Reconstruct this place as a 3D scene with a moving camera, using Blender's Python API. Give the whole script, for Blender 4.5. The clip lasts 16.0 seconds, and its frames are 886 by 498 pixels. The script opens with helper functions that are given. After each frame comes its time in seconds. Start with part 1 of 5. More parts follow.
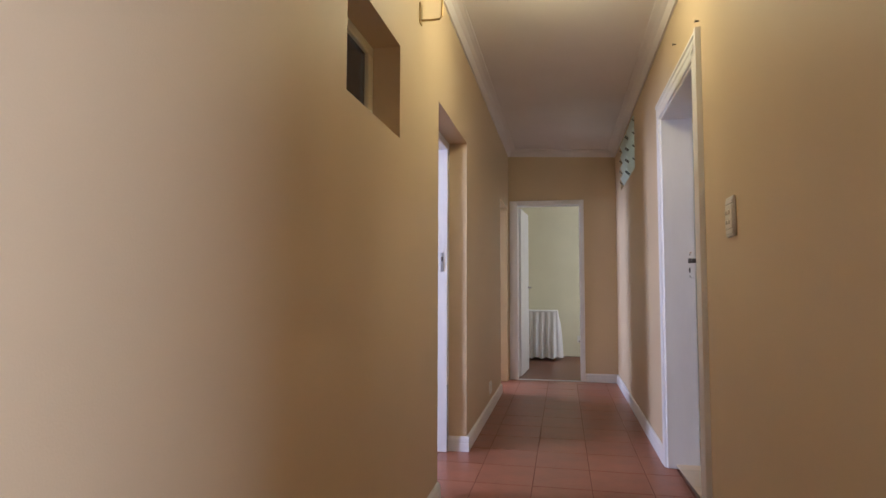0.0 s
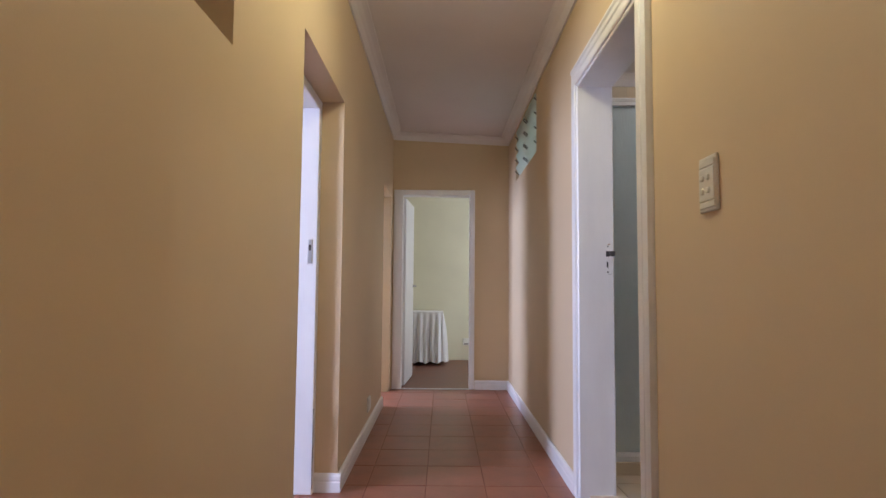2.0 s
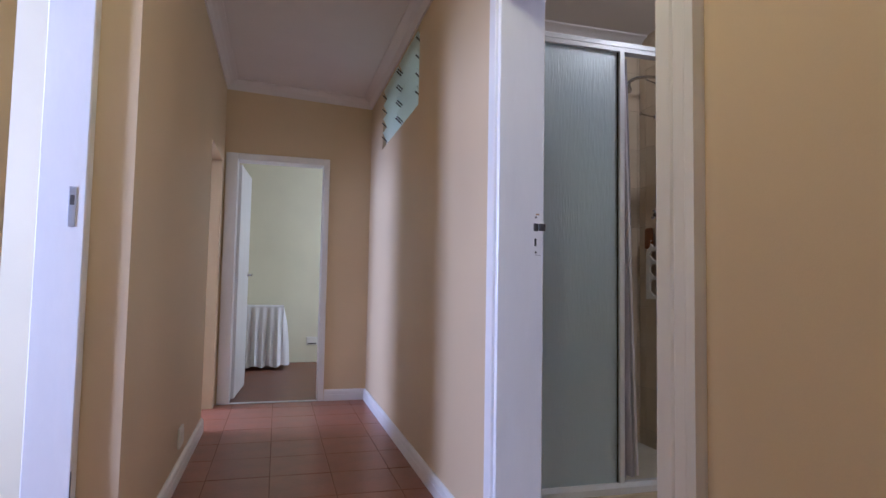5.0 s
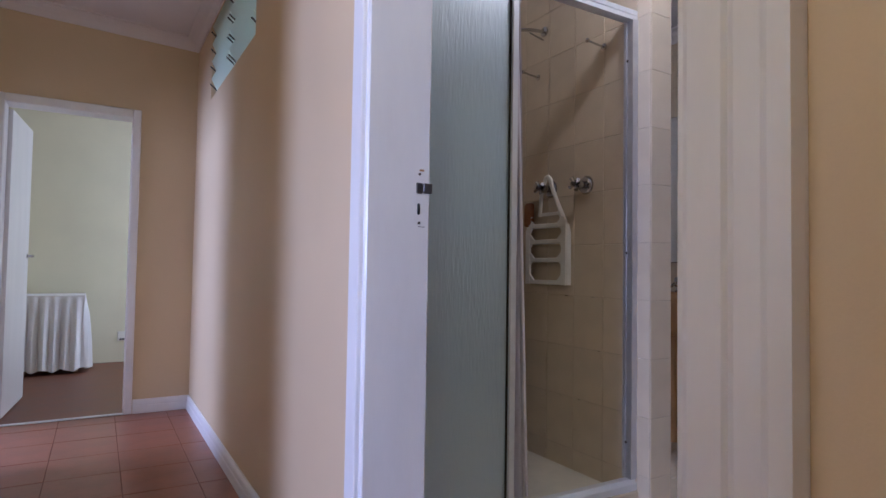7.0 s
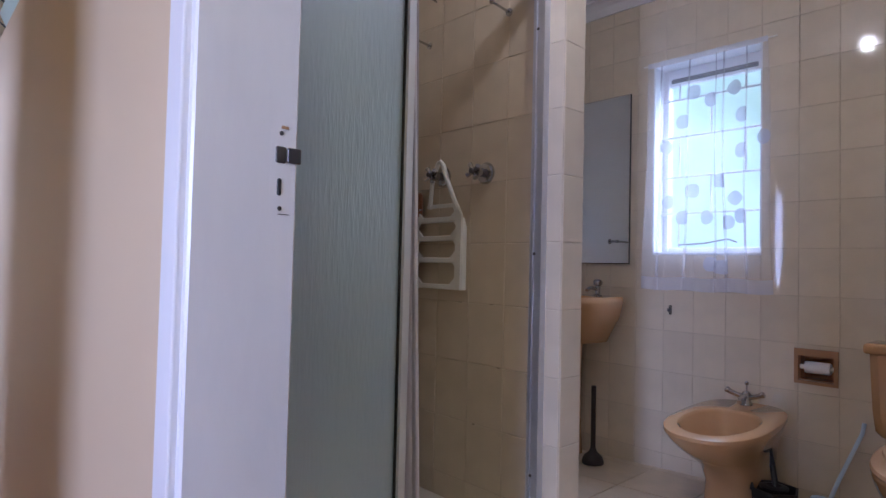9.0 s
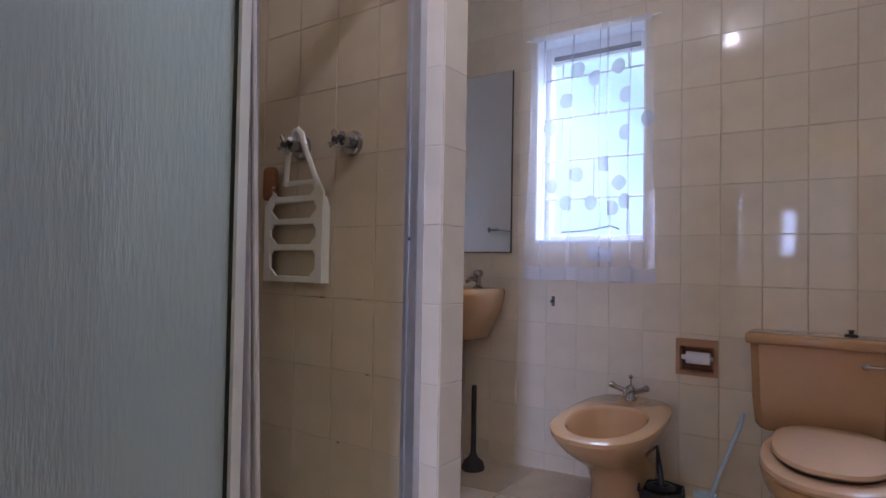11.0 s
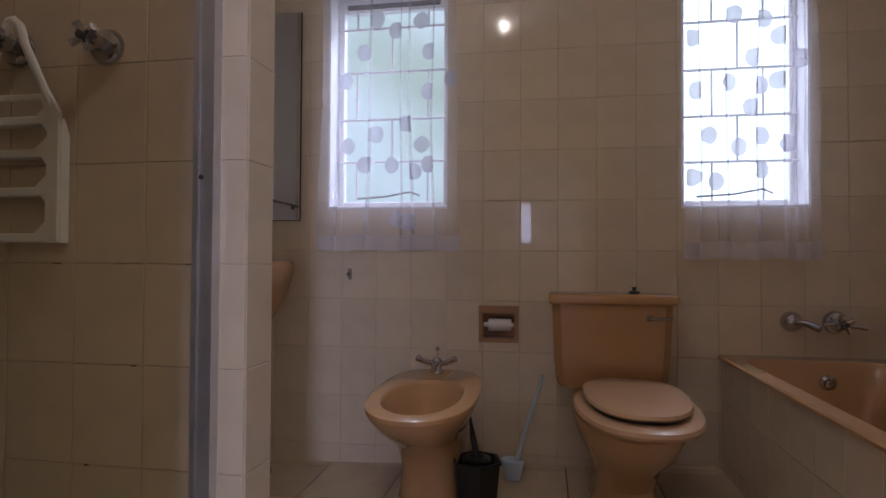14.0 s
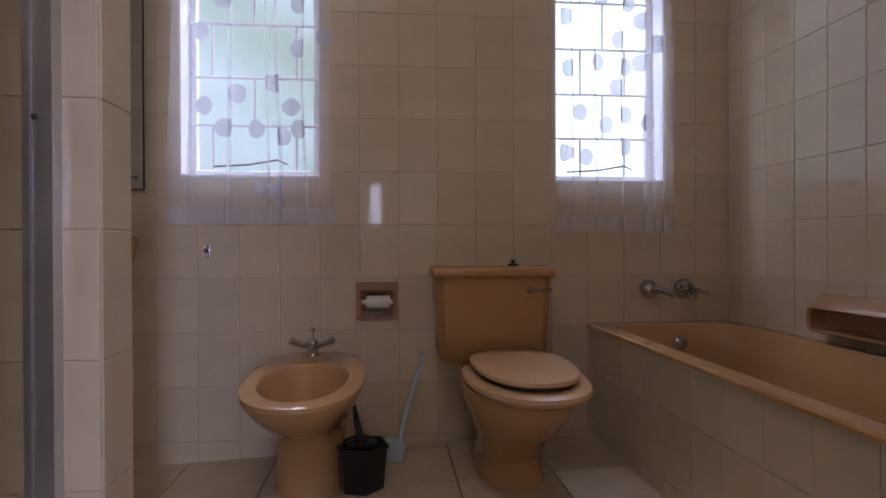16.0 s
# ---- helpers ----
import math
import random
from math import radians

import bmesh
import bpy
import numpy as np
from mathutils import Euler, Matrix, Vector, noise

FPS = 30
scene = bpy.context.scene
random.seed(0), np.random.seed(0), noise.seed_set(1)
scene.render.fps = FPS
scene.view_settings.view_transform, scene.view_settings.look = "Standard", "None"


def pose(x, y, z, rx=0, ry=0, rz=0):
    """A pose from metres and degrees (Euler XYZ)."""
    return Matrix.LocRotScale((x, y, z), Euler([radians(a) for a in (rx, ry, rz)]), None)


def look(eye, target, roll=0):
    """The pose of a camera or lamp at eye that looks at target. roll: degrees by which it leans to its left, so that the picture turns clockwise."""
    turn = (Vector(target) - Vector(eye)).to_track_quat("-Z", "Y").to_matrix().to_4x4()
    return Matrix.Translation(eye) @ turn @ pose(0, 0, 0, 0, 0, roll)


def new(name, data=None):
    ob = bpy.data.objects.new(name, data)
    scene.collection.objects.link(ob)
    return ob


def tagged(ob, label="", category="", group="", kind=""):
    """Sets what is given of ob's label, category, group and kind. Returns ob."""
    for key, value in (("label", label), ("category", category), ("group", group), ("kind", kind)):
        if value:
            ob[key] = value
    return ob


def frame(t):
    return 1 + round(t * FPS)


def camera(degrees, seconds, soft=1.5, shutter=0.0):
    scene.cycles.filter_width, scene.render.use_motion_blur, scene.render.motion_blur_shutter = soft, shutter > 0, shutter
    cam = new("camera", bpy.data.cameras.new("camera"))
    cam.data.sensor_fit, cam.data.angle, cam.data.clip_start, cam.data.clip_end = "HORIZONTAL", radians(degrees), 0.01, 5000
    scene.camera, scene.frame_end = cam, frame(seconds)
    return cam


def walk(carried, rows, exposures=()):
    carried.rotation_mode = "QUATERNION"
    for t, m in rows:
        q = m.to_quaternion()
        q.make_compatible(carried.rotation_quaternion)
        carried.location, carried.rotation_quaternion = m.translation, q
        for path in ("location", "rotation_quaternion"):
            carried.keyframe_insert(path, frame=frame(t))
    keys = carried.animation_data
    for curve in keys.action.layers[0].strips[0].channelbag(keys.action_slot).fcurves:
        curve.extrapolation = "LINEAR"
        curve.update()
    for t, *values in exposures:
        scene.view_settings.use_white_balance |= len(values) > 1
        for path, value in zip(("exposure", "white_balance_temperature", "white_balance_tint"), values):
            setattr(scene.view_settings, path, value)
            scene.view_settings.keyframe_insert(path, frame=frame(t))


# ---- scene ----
cam = camera(74.5, 16.0)
PATH = [
    (0, (0.425, -0.146, 1.041), (0.023, 1.809, 1.171), 0.2),
    (0.5, (0.399, 0.041, 1.059), (0.124, 2.018, 1.187), 0.1),
    (1, (0.364, 0.213, 1.048), (0.19, 2.201, 1.179), 0.3),
    (1.5, (0.351, 0.411, 1.038), (0.254, 2.405, 1.17), 0.4),
    (2, (0.334, 0.593, 1.023), (0.335, 2.589, 1.156), 0.5),
    (2.5, (0.312, 0.763, 1.034), (0.368, 2.758, 1.166), 0.6),
    (3, (0.259, 0.944, 1.048), (0.414, 2.933, 1.181), 0.8),
    (3.2, (0.226, 0.999, 1.042), (0.436, 2.984, 1.177), 0.8),
    (5.3, (0.284, 1.661, 0.987), (0.915, 3.555, 1.104), 1.1),
    (5.5, (0.303, 1.727, 0.987), (1.005, 3.596, 1.105), 1.1),
    (6, (0.32, 1.834, 0.976), (1.178, 3.638, 1.075), 0.8),
    (6.5, (0.371, 1.991, 0.979), (1.311, 3.754, 1.056), 0.8),
    (7, (0.443, 2.152, 0.988), (1.459, 3.873, 1.059), 0.9),
    (7.5, (0.509, 2.256, 0.973), (1.603, 3.929, 1.04), 0.9),
    (8, (0.55, 2.375, 0.987), (1.741, 3.981, 1.048), 0.9),
    (8.2, (0.571, 2.425, 0.995), (1.799, 4.002, 1.058), 1.1),
    (10.5, (0.915, 2.756, 1.025), (2.507, 3.965, 1.068), 0.9),
    (11, (0.972, 2.797, 1.001), (2.619, 3.931, 1.047), 1.0),
    (11.5, (1.032, 2.825, 0.988), (2.755, 3.84, 1.032), 0.8),
    (12, (1.079, 2.863, 0.97), (2.883, 3.727, 1.019), 0.6),
    (12.5, (1.1, 2.923, 0.953), (2.983, 3.595, 1.004), 0.3),
    (13, (1.112, 2.986, 0.943), (3.039, 3.52, 0.988), 0.2),
    (13.5, (1.131, 3.044, 0.913), (3.079, 3.496, 0.959), 0.3),
    (14, (1.166, 3.116, 0.884), (3.135, 3.462, 0.923), 0.3),
    (14.5, (1.209, 3.166, 0.867), (3.203, 3.316, 0.894), 0.1),
    (15, (1.243, 3.183, 0.846), (3.243, 3.208, 0.86), -0.1),
    (15.5, (1.262, 3.232, 0.843), (3.261, 3.15, 0.844), -0.1),
    (16, (1.278, 3.271, 0.84), (3.268, 3.077, 0.828), -0.2),
]
walk(cam, [(t, look(eye, target, roll)) for t, eye, target, roll in PATH], [(0, -0.12, 5600, 10), (1, 0.18, 5500, 9), (3, 0.10, 5200, 10), (5.5, 0.04, 4830, 13), (8, 0.10, 4800, 15), (11.2, 0.32, 4830, 15), (12.5, -0.02, 5150, 16), (14, -0.44, 5720, 17), (16, -0.39, 5750, 18)])

# ---- light ----
world = bpy.data.worlds.new("sky")
scene.world = world
world.use_nodes = True
wn = world.node_tree
sky = wn.nodes.new("ShaderNodeTexSky")
sky.sky_type, sky.sun_disc = "NISHITA", False
sky.sun_elevation, sky.sun_rotation = radians(50), radians(60)
wn.links.new(sky.outputs["Color"], wn.nodes["Background"].inputs["Color"])
wn.nodes["Background"].inputs["Strength"].default_value = 0.12


def area_lamp(name, eye, target, w, h, watts, color):
    data = bpy.data.lights.new(name, "AREA")
    data.shape, data.size, data.size_y, data.energy, data.color = "RECTANGLE", w, h, watts, color
    ob = new(name, data)
    ob.matrix_world = look(eye, target)
    return ob


def bulb(name, at, watts, color, radius=0.05):
    data = bpy.data.lights.new(name, "POINT")
    data.energy, data.color, data.shadow_soft_size = watts, color, radius
    ob = new(name, data)
    ob.location = at
    return ob


DAY = (0.77, 0.78, 1.0)
LAMP = (1.0, 0.84, 0.43)
BATH_DAY = (0.84, 0.86, 1.0)
area_lamp("window_light_bedroom", (-2.95, 2.12, 1.5), (0.0, 3.1, 1.2), 0.62, 1.3, 120, DAY)
# added lamp, not a window: makes a narrow reflection on the bathroom tiles
area_lamp("window_light_bedroom_side", (-2.95, 3.44, 1.47), (0.0, 3.2, 1.3), 0.14, 0.6, 2.2, DAY)
area_lamp("window_light_study", (-2.6, 6.2, 1.6), (0.0, 6.15, 1.2), 1.0, 1.2, 108, DAY)
area_lamp("window_light_end_room", (2.4, 7.9, 1.6), (0.0, 8.4, 0.9), 1.1, 1.1, 26, (1.0, 0.97, 0.92))
area_lamp("window_light_entrance", (2.9, -0.55, 1.45), (-0.2, -0.45, 1.25), 1.3, 1.5, 88, (0.86, 0.88, 1.0))
area_lamp("window_light_bath_left", (4.55, 3.80, 3.00), (2.9, 3.72, 0.7), 0.9, 0.6, 70, BATH_DAY)
area_lamp("window_light_bath_right", (4.55, 2.345, 3.00), (2.9, 2.55, 0.7), 0.9, 0.6, 70, BATH_DAY)
bulb("corridor_bulb", (0.42, 2.5, 2.42), 14.5, LAMP, 0.10)
bulb("bathroom_bulb", (2.12, 3.40, 2.485), 13.0, (1.0, 0.86, 0.70), 0.022)

# ---- materials ----


def material(name, color, rough=0.6, metal=0.0, var=0.08, scale=6.0, bump=0.05, bscale=120.0, random_amount=0.0, island=False, coat=0.0, stretch=(1, 1, 1), spec=0.5):
    m = bpy.data.materials.new(name)
    m.use_nodes = True
    nt = m.node_tree
    b = nt.nodes["Principled BSDF"]
    b.inputs["Roughness"].default_value = rough
    b.inputs["Metallic"].default_value = metal
    b.inputs["Coat Weight"].default_value = coat
    b.inputs["Specular IOR Level"].default_value = spec
    co = nt.nodes.new("ShaderNodeTexCoord")
    mp = nt.nodes.new("ShaderNodeMapping")
    mp.inputs["Scale"].default_value = stretch
    nt.links.new(co.outputs["Object"], mp.inputs["Vector"])
    n1 = nt.nodes.new("ShaderNodeTexNoise")
    n1.inputs["Scale"].default_value, n1.inputs["Detail"].default_value = scale, 6
    n2 = nt.nodes.new("ShaderNodeTexNoise")
    n2.inputs["Scale"].default_value, n2.inputs["Detail"].default_value = bscale, 3
    for n in (n1, n2):
        nt.links.new(mp.outputs["Vector"], n.inputs["Vector"])
    hsv = nt.nodes.new("ShaderNodeHueSaturation")
    hsv.inputs["Color"].default_value = (*color, 1)
    mr = nt.nodes.new("ShaderNodeMapRange")
    mr.inputs["From Min"].default_value, mr.inputs["From Max"].default_value = 0.3, 0.7
    mr.inputs["To Min"].default_value, mr.inputs["To Max"].default_value = 1 - var, 1 + var
    nt.links.new(n1.outputs["Fac"], mr.inputs["Value"])
    last = mr.outputs["Result"]
    fine = nt.nodes.new("ShaderNodeMapRange")
    fine.inputs["To Min"].default_value, fine.inputs["To Max"].default_value = 1 - var * 0.5, 1 + var * 0.5
    nt.links.new(n2.outputs["Fac"], fine.inputs["Value"])
    mul = nt.nodes.new("ShaderNodeMath")
    mul.operation = "MULTIPLY"
    nt.links.new(last, mul.inputs[0])
    nt.links.new(fine.outputs["Result"], mul.inputs[1])
    last = mul.outputs[0]
    if random_amount:
        src = nt.nodes.new("ShaderNodeNewGeometry").outputs["Random Per Island"] if island else nt.nodes.new("ShaderNodeObjectInfo").outputs["Random"]
        rr = nt.nodes.new("ShaderNodeMapRange")
        rr.inputs["To Min"].default_value, rr.inputs["To Max"].default_value = 1 - random_amount, 1 + random_amount
        nt.links.new(src, rr.inputs["Value"])
        m2 = nt.nodes.new("ShaderNodeMath")
        m2.operation = "MULTIPLY"
        nt.links.new(last, m2.inputs[0])
        nt.links.new(rr.outputs["Result"], m2.inputs[1])
        last = m2.outputs[0]
    nt.links.new(last, hsv.inputs["Value"])
    nt.links.new(hsv.outputs["Color"], b.inputs["Base Color"])
    rmap = nt.nodes.new("ShaderNodeMapRange")
    rmap.inputs["To Min"].default_value, rmap.inputs["To Max"].default_value = max(0.02, rough * 0.85), min(1, rough * 1.15)
    nt.links.new(n1.outputs["Fac"], rmap.inputs["Value"])
    nt.links.new(rmap.outputs["Result"], b.inputs["Roughness"])
    if bump:
        bp = nt.nodes.new("ShaderNodeBump")
        bp.inputs["Strength"].default_value, bp.inputs["Distance"].default_value = bump, 0.004
        nt.links.new(n2.outputs["Fac"], bp.inputs["Height"])
        nt.links.new(bp.outputs["Normal"], b.inputs["Normal"])
    return m


M_WALL = material("ochre_wall_paint", (0.66, 0.52, 0.335), 0.55, var=0.035, scale=1.6, bump=0.07, bscale=260)
M_CREAM = material("cream_wall_paint", (0.74, 0.70, 0.53), 0.6, var=0.04, scale=2.0, bump=0.12, bscale=220)
M_ALCOVE = material("pale_alcove_paint", (0.70, 0.66, 0.60), 0.5, var=0.04, scale=2.0, bump=0.08, bscale=200)
M_CEIL = material("ceiling_paint", (0.74, 0.70, 0.70), 0.8, var=0.03, scale=2.0, bump=0.08, bscale=180)
M_WHITE = material("white_gloss_paint", (0.78, 0.77, 0.78), 0.32, var=0.04, scale=7.0, bump=0.10, bscale=70, stretch=(1, 1, 0.25))
M_TERRA = material("terracotta_tile", (0.265, 0.100, 0.062), 0.33, var=0.17, scale=7.0, bump=0.20, bscale=60, random_amount=0.06)
M_GROUT = material("dark_grout", (0.185, 0.082, 0.055), 0.9, var=0.2, scale=20, bump=0.3)
M_TILE = material("cream_glazed_tile", (0.66, 0.56, 0.42), 0.055, var=0.05, scale=5.0, bump=0.05, bscale=14, random_amount=0.035, coat=0.3)
M_TILEGROUT = material("tile_grout", (0.53, 0.44, 0.325), 0.9, var=0.2, scale=14, bump=0.2)
M_FLOORGROUT = material("dark_floor_grout", (0.17, 0.12, 0.08), 0.9, var=0.2, scale=14, bump=0.2)
M_FLOORTILE = material("beige_floor_tile", (0.57, 0.455, 0.32), 0.30, var=0.10, scale=7.0, bump=0.08, bscale=50, random_amount=0.08)
M_WOOD = material("brown_floor", (0.155, 0.058, 0.030), 0.42, var=0.22, scale=5.0, bump=0.1, bscale=40)
M_CERAMIC = material("peach_sanitary_ceramic", (0.50, 0.290, 0.135), 0.12, var=0.03, scale=3.0, bump=0.0, coat=0.4)
M_SEAT = material("peach_plastic_seat", (0.61, 0.395, 0.235), 0.22, var=0.03, scale=3.0, bump=0.0)
M_CHROME = material("chrome", (0.50, 0.50, 0.53), 0.12, 1.0, var=0.06, scale=20, bump=0.0)
# plain aluminium; on the shower's wall channel its darker tone is painted shade
M_ALU = material("aluminium_and_channel_shade", (0.62, 0.63, 0.68), 0.35, 0.85, var=0.06, scale=10, bump=0.06, bscale=200)
M_RAIL = material("white_coated_aluminium", (0.74, 0.75, 0.78), 0.32, 0.15, var=0.05, scale=10, bump=0.05, bscale=200)
M_WHITEPL = material("white_plastic", (0.80, 0.78, 0.72), 0.35, var=0.04, scale=8, bump=0.0)
M_BLACK = material("black_plastic", (0.012, 0.012, 0.014), 0.4, var=0.2, scale=20, bump=0.05)
M_DARKRUB = material("dark_rubber", (0.03, 0.02, 0.02), 0.6, var=0.2, scale=20, bump=0.1)
M_PAPER = material("toilet_paper", (0.78, 0.76, 0.78), 0.9, var=0.03, scale=20, bump=0.15)
M_CLOTH = material("white_table_cloth", (0.82, 0.81, 0.84), 0.9, var=0.03, scale=8, bump=0.15, bscale=400)
M_SHCURT = material("white_shower_curtain", (0.66, 0.62, 0.66), 0.6, var=0.06, scale=8, bump=0.1)
M_TRAY = material("white_shower_tray", (0.72, 0.68, 0.58), 0.3, var=0.08, scale=6, bump=0.1)
M_SOAP = material("orange_sponge", (0.30, 0.13, 0.06), 0.8, var=0.15, scale=40, bump=0.5)
M_BRASS = material("brass", (0.42, 0.30, 0.12), 0.35, 0.9, var=0.1, scale=20, bump=0.0)
M_STEEL = material("worn_lock_steel", (0.10, 0.09, 0.09), 0.45, 0.7, var=0.2, scale=40, bump=0.2)
M_BLUEPL = material("pale_blue_plastic", (0.55, 0.66, 0.78), 0.35, var=0.04, scale=8, bump=0.0)
M_BROWNCER = material("brown_ceramic", (0.30, 0.13, 0.06), 0.18, var=0.06, scale=5, bump=0.0, coat=0.3)
M_HOLDER = material("tan_brown_ceramic", (0.39, 0.215, 0.115), 0.16, var=0.08, scale=9, bump=0.0, coat=0.3)
M_BARE = material("bare_worn_wood", (0.35, 0.20, 0.10), 0.7, var=0.25, scale=40, bump=0.3)


def glass_material(name, color, rough, bump, scale, stretch=(1, 1, 1), clear=1.0):
    m = bpy.data.materials.new(name)
    m.use_nodes = True
    nt = m.node_tree
    b = nt.nodes["Principled BSDF"]
    b.inputs["Base Color"].default_value = (*color, 1)
    b.inputs["Transmission Weight"].default_value = clear
    b.inputs["Roughness"].default_value = rough
    b.inputs["IOR"].default_value = 1.45
    if bump:
        co = nt.nodes.new("ShaderNodeTexCoord")
        mp = nt.nodes.new("ShaderNodeMapping")
        mp.inputs["Scale"].default_value = stretch
        n = nt.nodes.new("ShaderNodeTexNoise")
        n.inputs["Scale"].default_value, n.inputs["Detail"].default_value = scale, 2
        bp = nt.nodes.new("ShaderNodeBump")
        bp.inputs["Strength"].default_value, bp.inputs["Distance"].default_value = bump, 0.006
        nt.links.new(co.outputs["Object"], mp.inputs["Vector"])
        nt.links.new(mp.outputs["Vector"], n.inputs["Vector"])
        nt.links.new(n.outputs["Fac"], bp.inputs["Height"])
        nt.links.new(bp.outputs["Normal"], b.inputs["Normal"])
        nt.links.new(bp.outputs["Normal"], b.inputs["Coat Normal"])
    return m


M_RIPPLE = glass_material("rippled_shower_glass", (0.54, 0.67, 0.75), 0.50, 0.30, 120, (1, 1, 0.14), clear=0.34)
M_RIPPLE.node_tree.nodes["Principled BSDF"].inputs["Specular IOR Level"].default_value = 1.0
M_RIPPLE.node_tree.nodes["Principled BSDF"].inputs["Coat Weight"].default_value = 1.0
M_RIPPLE.node_tree.nodes["Principled BSDF"].inputs["Coat Roughness"].default_value = 0.36
M_RIPPLE.node_tree.nodes["Principled BSDF"].inputs["Coat IOR"].default_value = 2.1
M_LOUVRE = glass_material("pale_green_louvre_glass", (0.84, 0.92, 0.85), 0.38, 0.15, 30, clear=0.8)
M_PANE = glass_material("obscure_window_glass", (0.93, 0.98, 0.95), 0.25, 0.3, 40)
# near-black tint carries the darkness of the room behind the small window
M_SHADEPANE = glass_material("glass_tinted_as_dark_room", (0.05, 0.055, 0.065), 0.12, 0.5, 12)


def mirror_material():
    m = bpy.data.materials.new("mirror_silver")
    m.use_nodes = True
    b = m.node_tree.nodes["Principled BSDF"]
    b.inputs["Base Color"].default_value = (0.86, 0.87, 0.88, 1)
    b.inputs["Metallic"].default_value, b.inputs["Roughness"].default_value = 1.0, 0.015
    return m


M_MIRROR = mirror_material()


def sheer(name, color, through_part):
    m = bpy.data.materials.new(name)
    m.use_nodes = True
    nt = m.node_tree
    nt.nodes.remove(nt.nodes["Principled BSDF"])
    out = nt.nodes["Material Output"]
    tr = nt.nodes.new("ShaderNodeBsdfTransparent")
    tl = nt.nodes.new("ShaderNodeBsdfTranslucent")
    df = nt.nodes.new("ShaderNodeBsdfDiffuse")
    tl.inputs["Color"].default_value = df.inputs["Color"].default_value = (*color, 1)
    a, b = nt.nodes.new("ShaderNodeMixShader"), nt.nodes.new("ShaderNodeMixShader")
    a.inputs["Fac"].default_value = 0.66
    nt.links.new(tl.outputs[0], a.inputs[1])
    nt.links.new(df.outputs[0], a.inputs[2])
    wv = nt.nodes.new("ShaderNodeTexNoise")
    wv.inputs["Scale"].default_value = 25
    mr = nt.nodes.new("ShaderNodeMapRange")
    mr.inputs["To Min"].default_value, mr.inputs["To Max"].default_value = through_part - 0.03, through_part + 0.03
    nt.links.new(wv.outputs["Fac"], mr.inputs["Value"])
    nt.links.new(mr.outputs["Result"], b.inputs["Fac"])
    nt.links.new(a.outputs[0], b.inputs[1])
    nt.links.new(tr.outputs[0], b.inputs[2])
    nt.links.new(b.outputs[0], out.inputs["Surface"])
    return m


M_SHEER = sheer("sheer_white_voile", (0.86, 0.84, 0.90), 0.76)
M_HEM = sheer("doubled_voile_hem", (0.86, 0.84, 0.89), 0.36)
M_DOT = sheer("woven_dot", (0.62, 0.61, 0.68), 0.30)


def glow(name, color, strength, patches=None):
    m = bpy.data.materials.new(name)
    m.use_nodes = True
    nt = m.node_tree
    nt.nodes.remove(nt.nodes["Principled BSDF"])
    e = nt.nodes.new("ShaderNodeEmission")
    e.inputs["Color"].default_value, e.inputs["Strength"].default_value = (*color, 1), strength
    if patches:
        co = nt.nodes.new("ShaderNodeTexCoord")
        n = nt.nodes.new("ShaderNodeTexNoise")
        n.inputs["Scale"].default_value, n.inputs["Detail"].default_value = 1.6, 3
        r = nt.nodes.new("ShaderNodeValToRGB")
        r.color_ramp.elements[0].position, r.color_ramp.elements[0].color = 0.40, (*patches, 1)
        r.color_ramp.elements[1].position, r.color_ramp.elements[1].color = 0.58, (*color, 1)
        nt.links.new(co.outputs["Object"], n.inputs["Vector"])
        nt.links.new(n.outputs["Fac"], r.inputs["Fac"])
        nt.links.new(r.outputs["Color"], e.inputs["Color"])
    nt.links.new(e.outputs[0], nt.nodes["Material Output"].inputs["Surface"])
    return m


M_OUTSIDE = glow("bright_garden_haze", (0.78, 0.92, 0.96), 1.15, (0.42, 0.55, 0.40))
M_OUTSIDE_S = glow("bright_sky_haze", (0.86, 0.94, 1.0), 3.0)
M_OUTSIDE_L = glow("bright_sky_outside_louvre", (0.90, 0.92, 0.82), 1.7, (0.52, 0.58, 0.44))
M_BULB = glow("lit_lamp_globe", (1.0, 0.85, 0.62), 5.0)

# ---- mesh helpers ----


def link(name, bm, mat, parent=None, smooth=False, shift=Vector((0, 0, 0))):
    bmesh.ops.translate(bm, verts=bm.verts, vec=-Vector(shift))
    bmesh.ops.recalc_face_normals(bm, faces=bm.faces)
    me = bpy.data.meshes.new(name)
    bm.to_mesh(me)
    bm.free()
    me.materials.append(mat)
    if smooth:
        for p in me.polygons:
            p.use_smooth = True
        try:
            me.set_sharp_from_angle(angle=radians(38))
        except AttributeError:
            pass
    ob = new(name, me)
    if parent is not None:
        ob.parent = parent
    return ob


def root_of(ob):
    while ob.parent is not None:
        ob = ob.parent
    return ob


def thing(name, at, label, category, group=""):
    ob = new(name)
    ob.location = at
    ob.empty_display_size = 0.1
    return tagged(ob, label, category, group)


def part(name, bm, mat, parent, label="", smooth=False):
    ob = link(name, bm, mat, parent, smooth, root_of(parent).location)
    return tagged(ob, label) if label else ob


def structure(name, bm, mat, label="", smooth=False):
    return tagged(link(name, bm, mat, None, smooth), label, kind="structure")


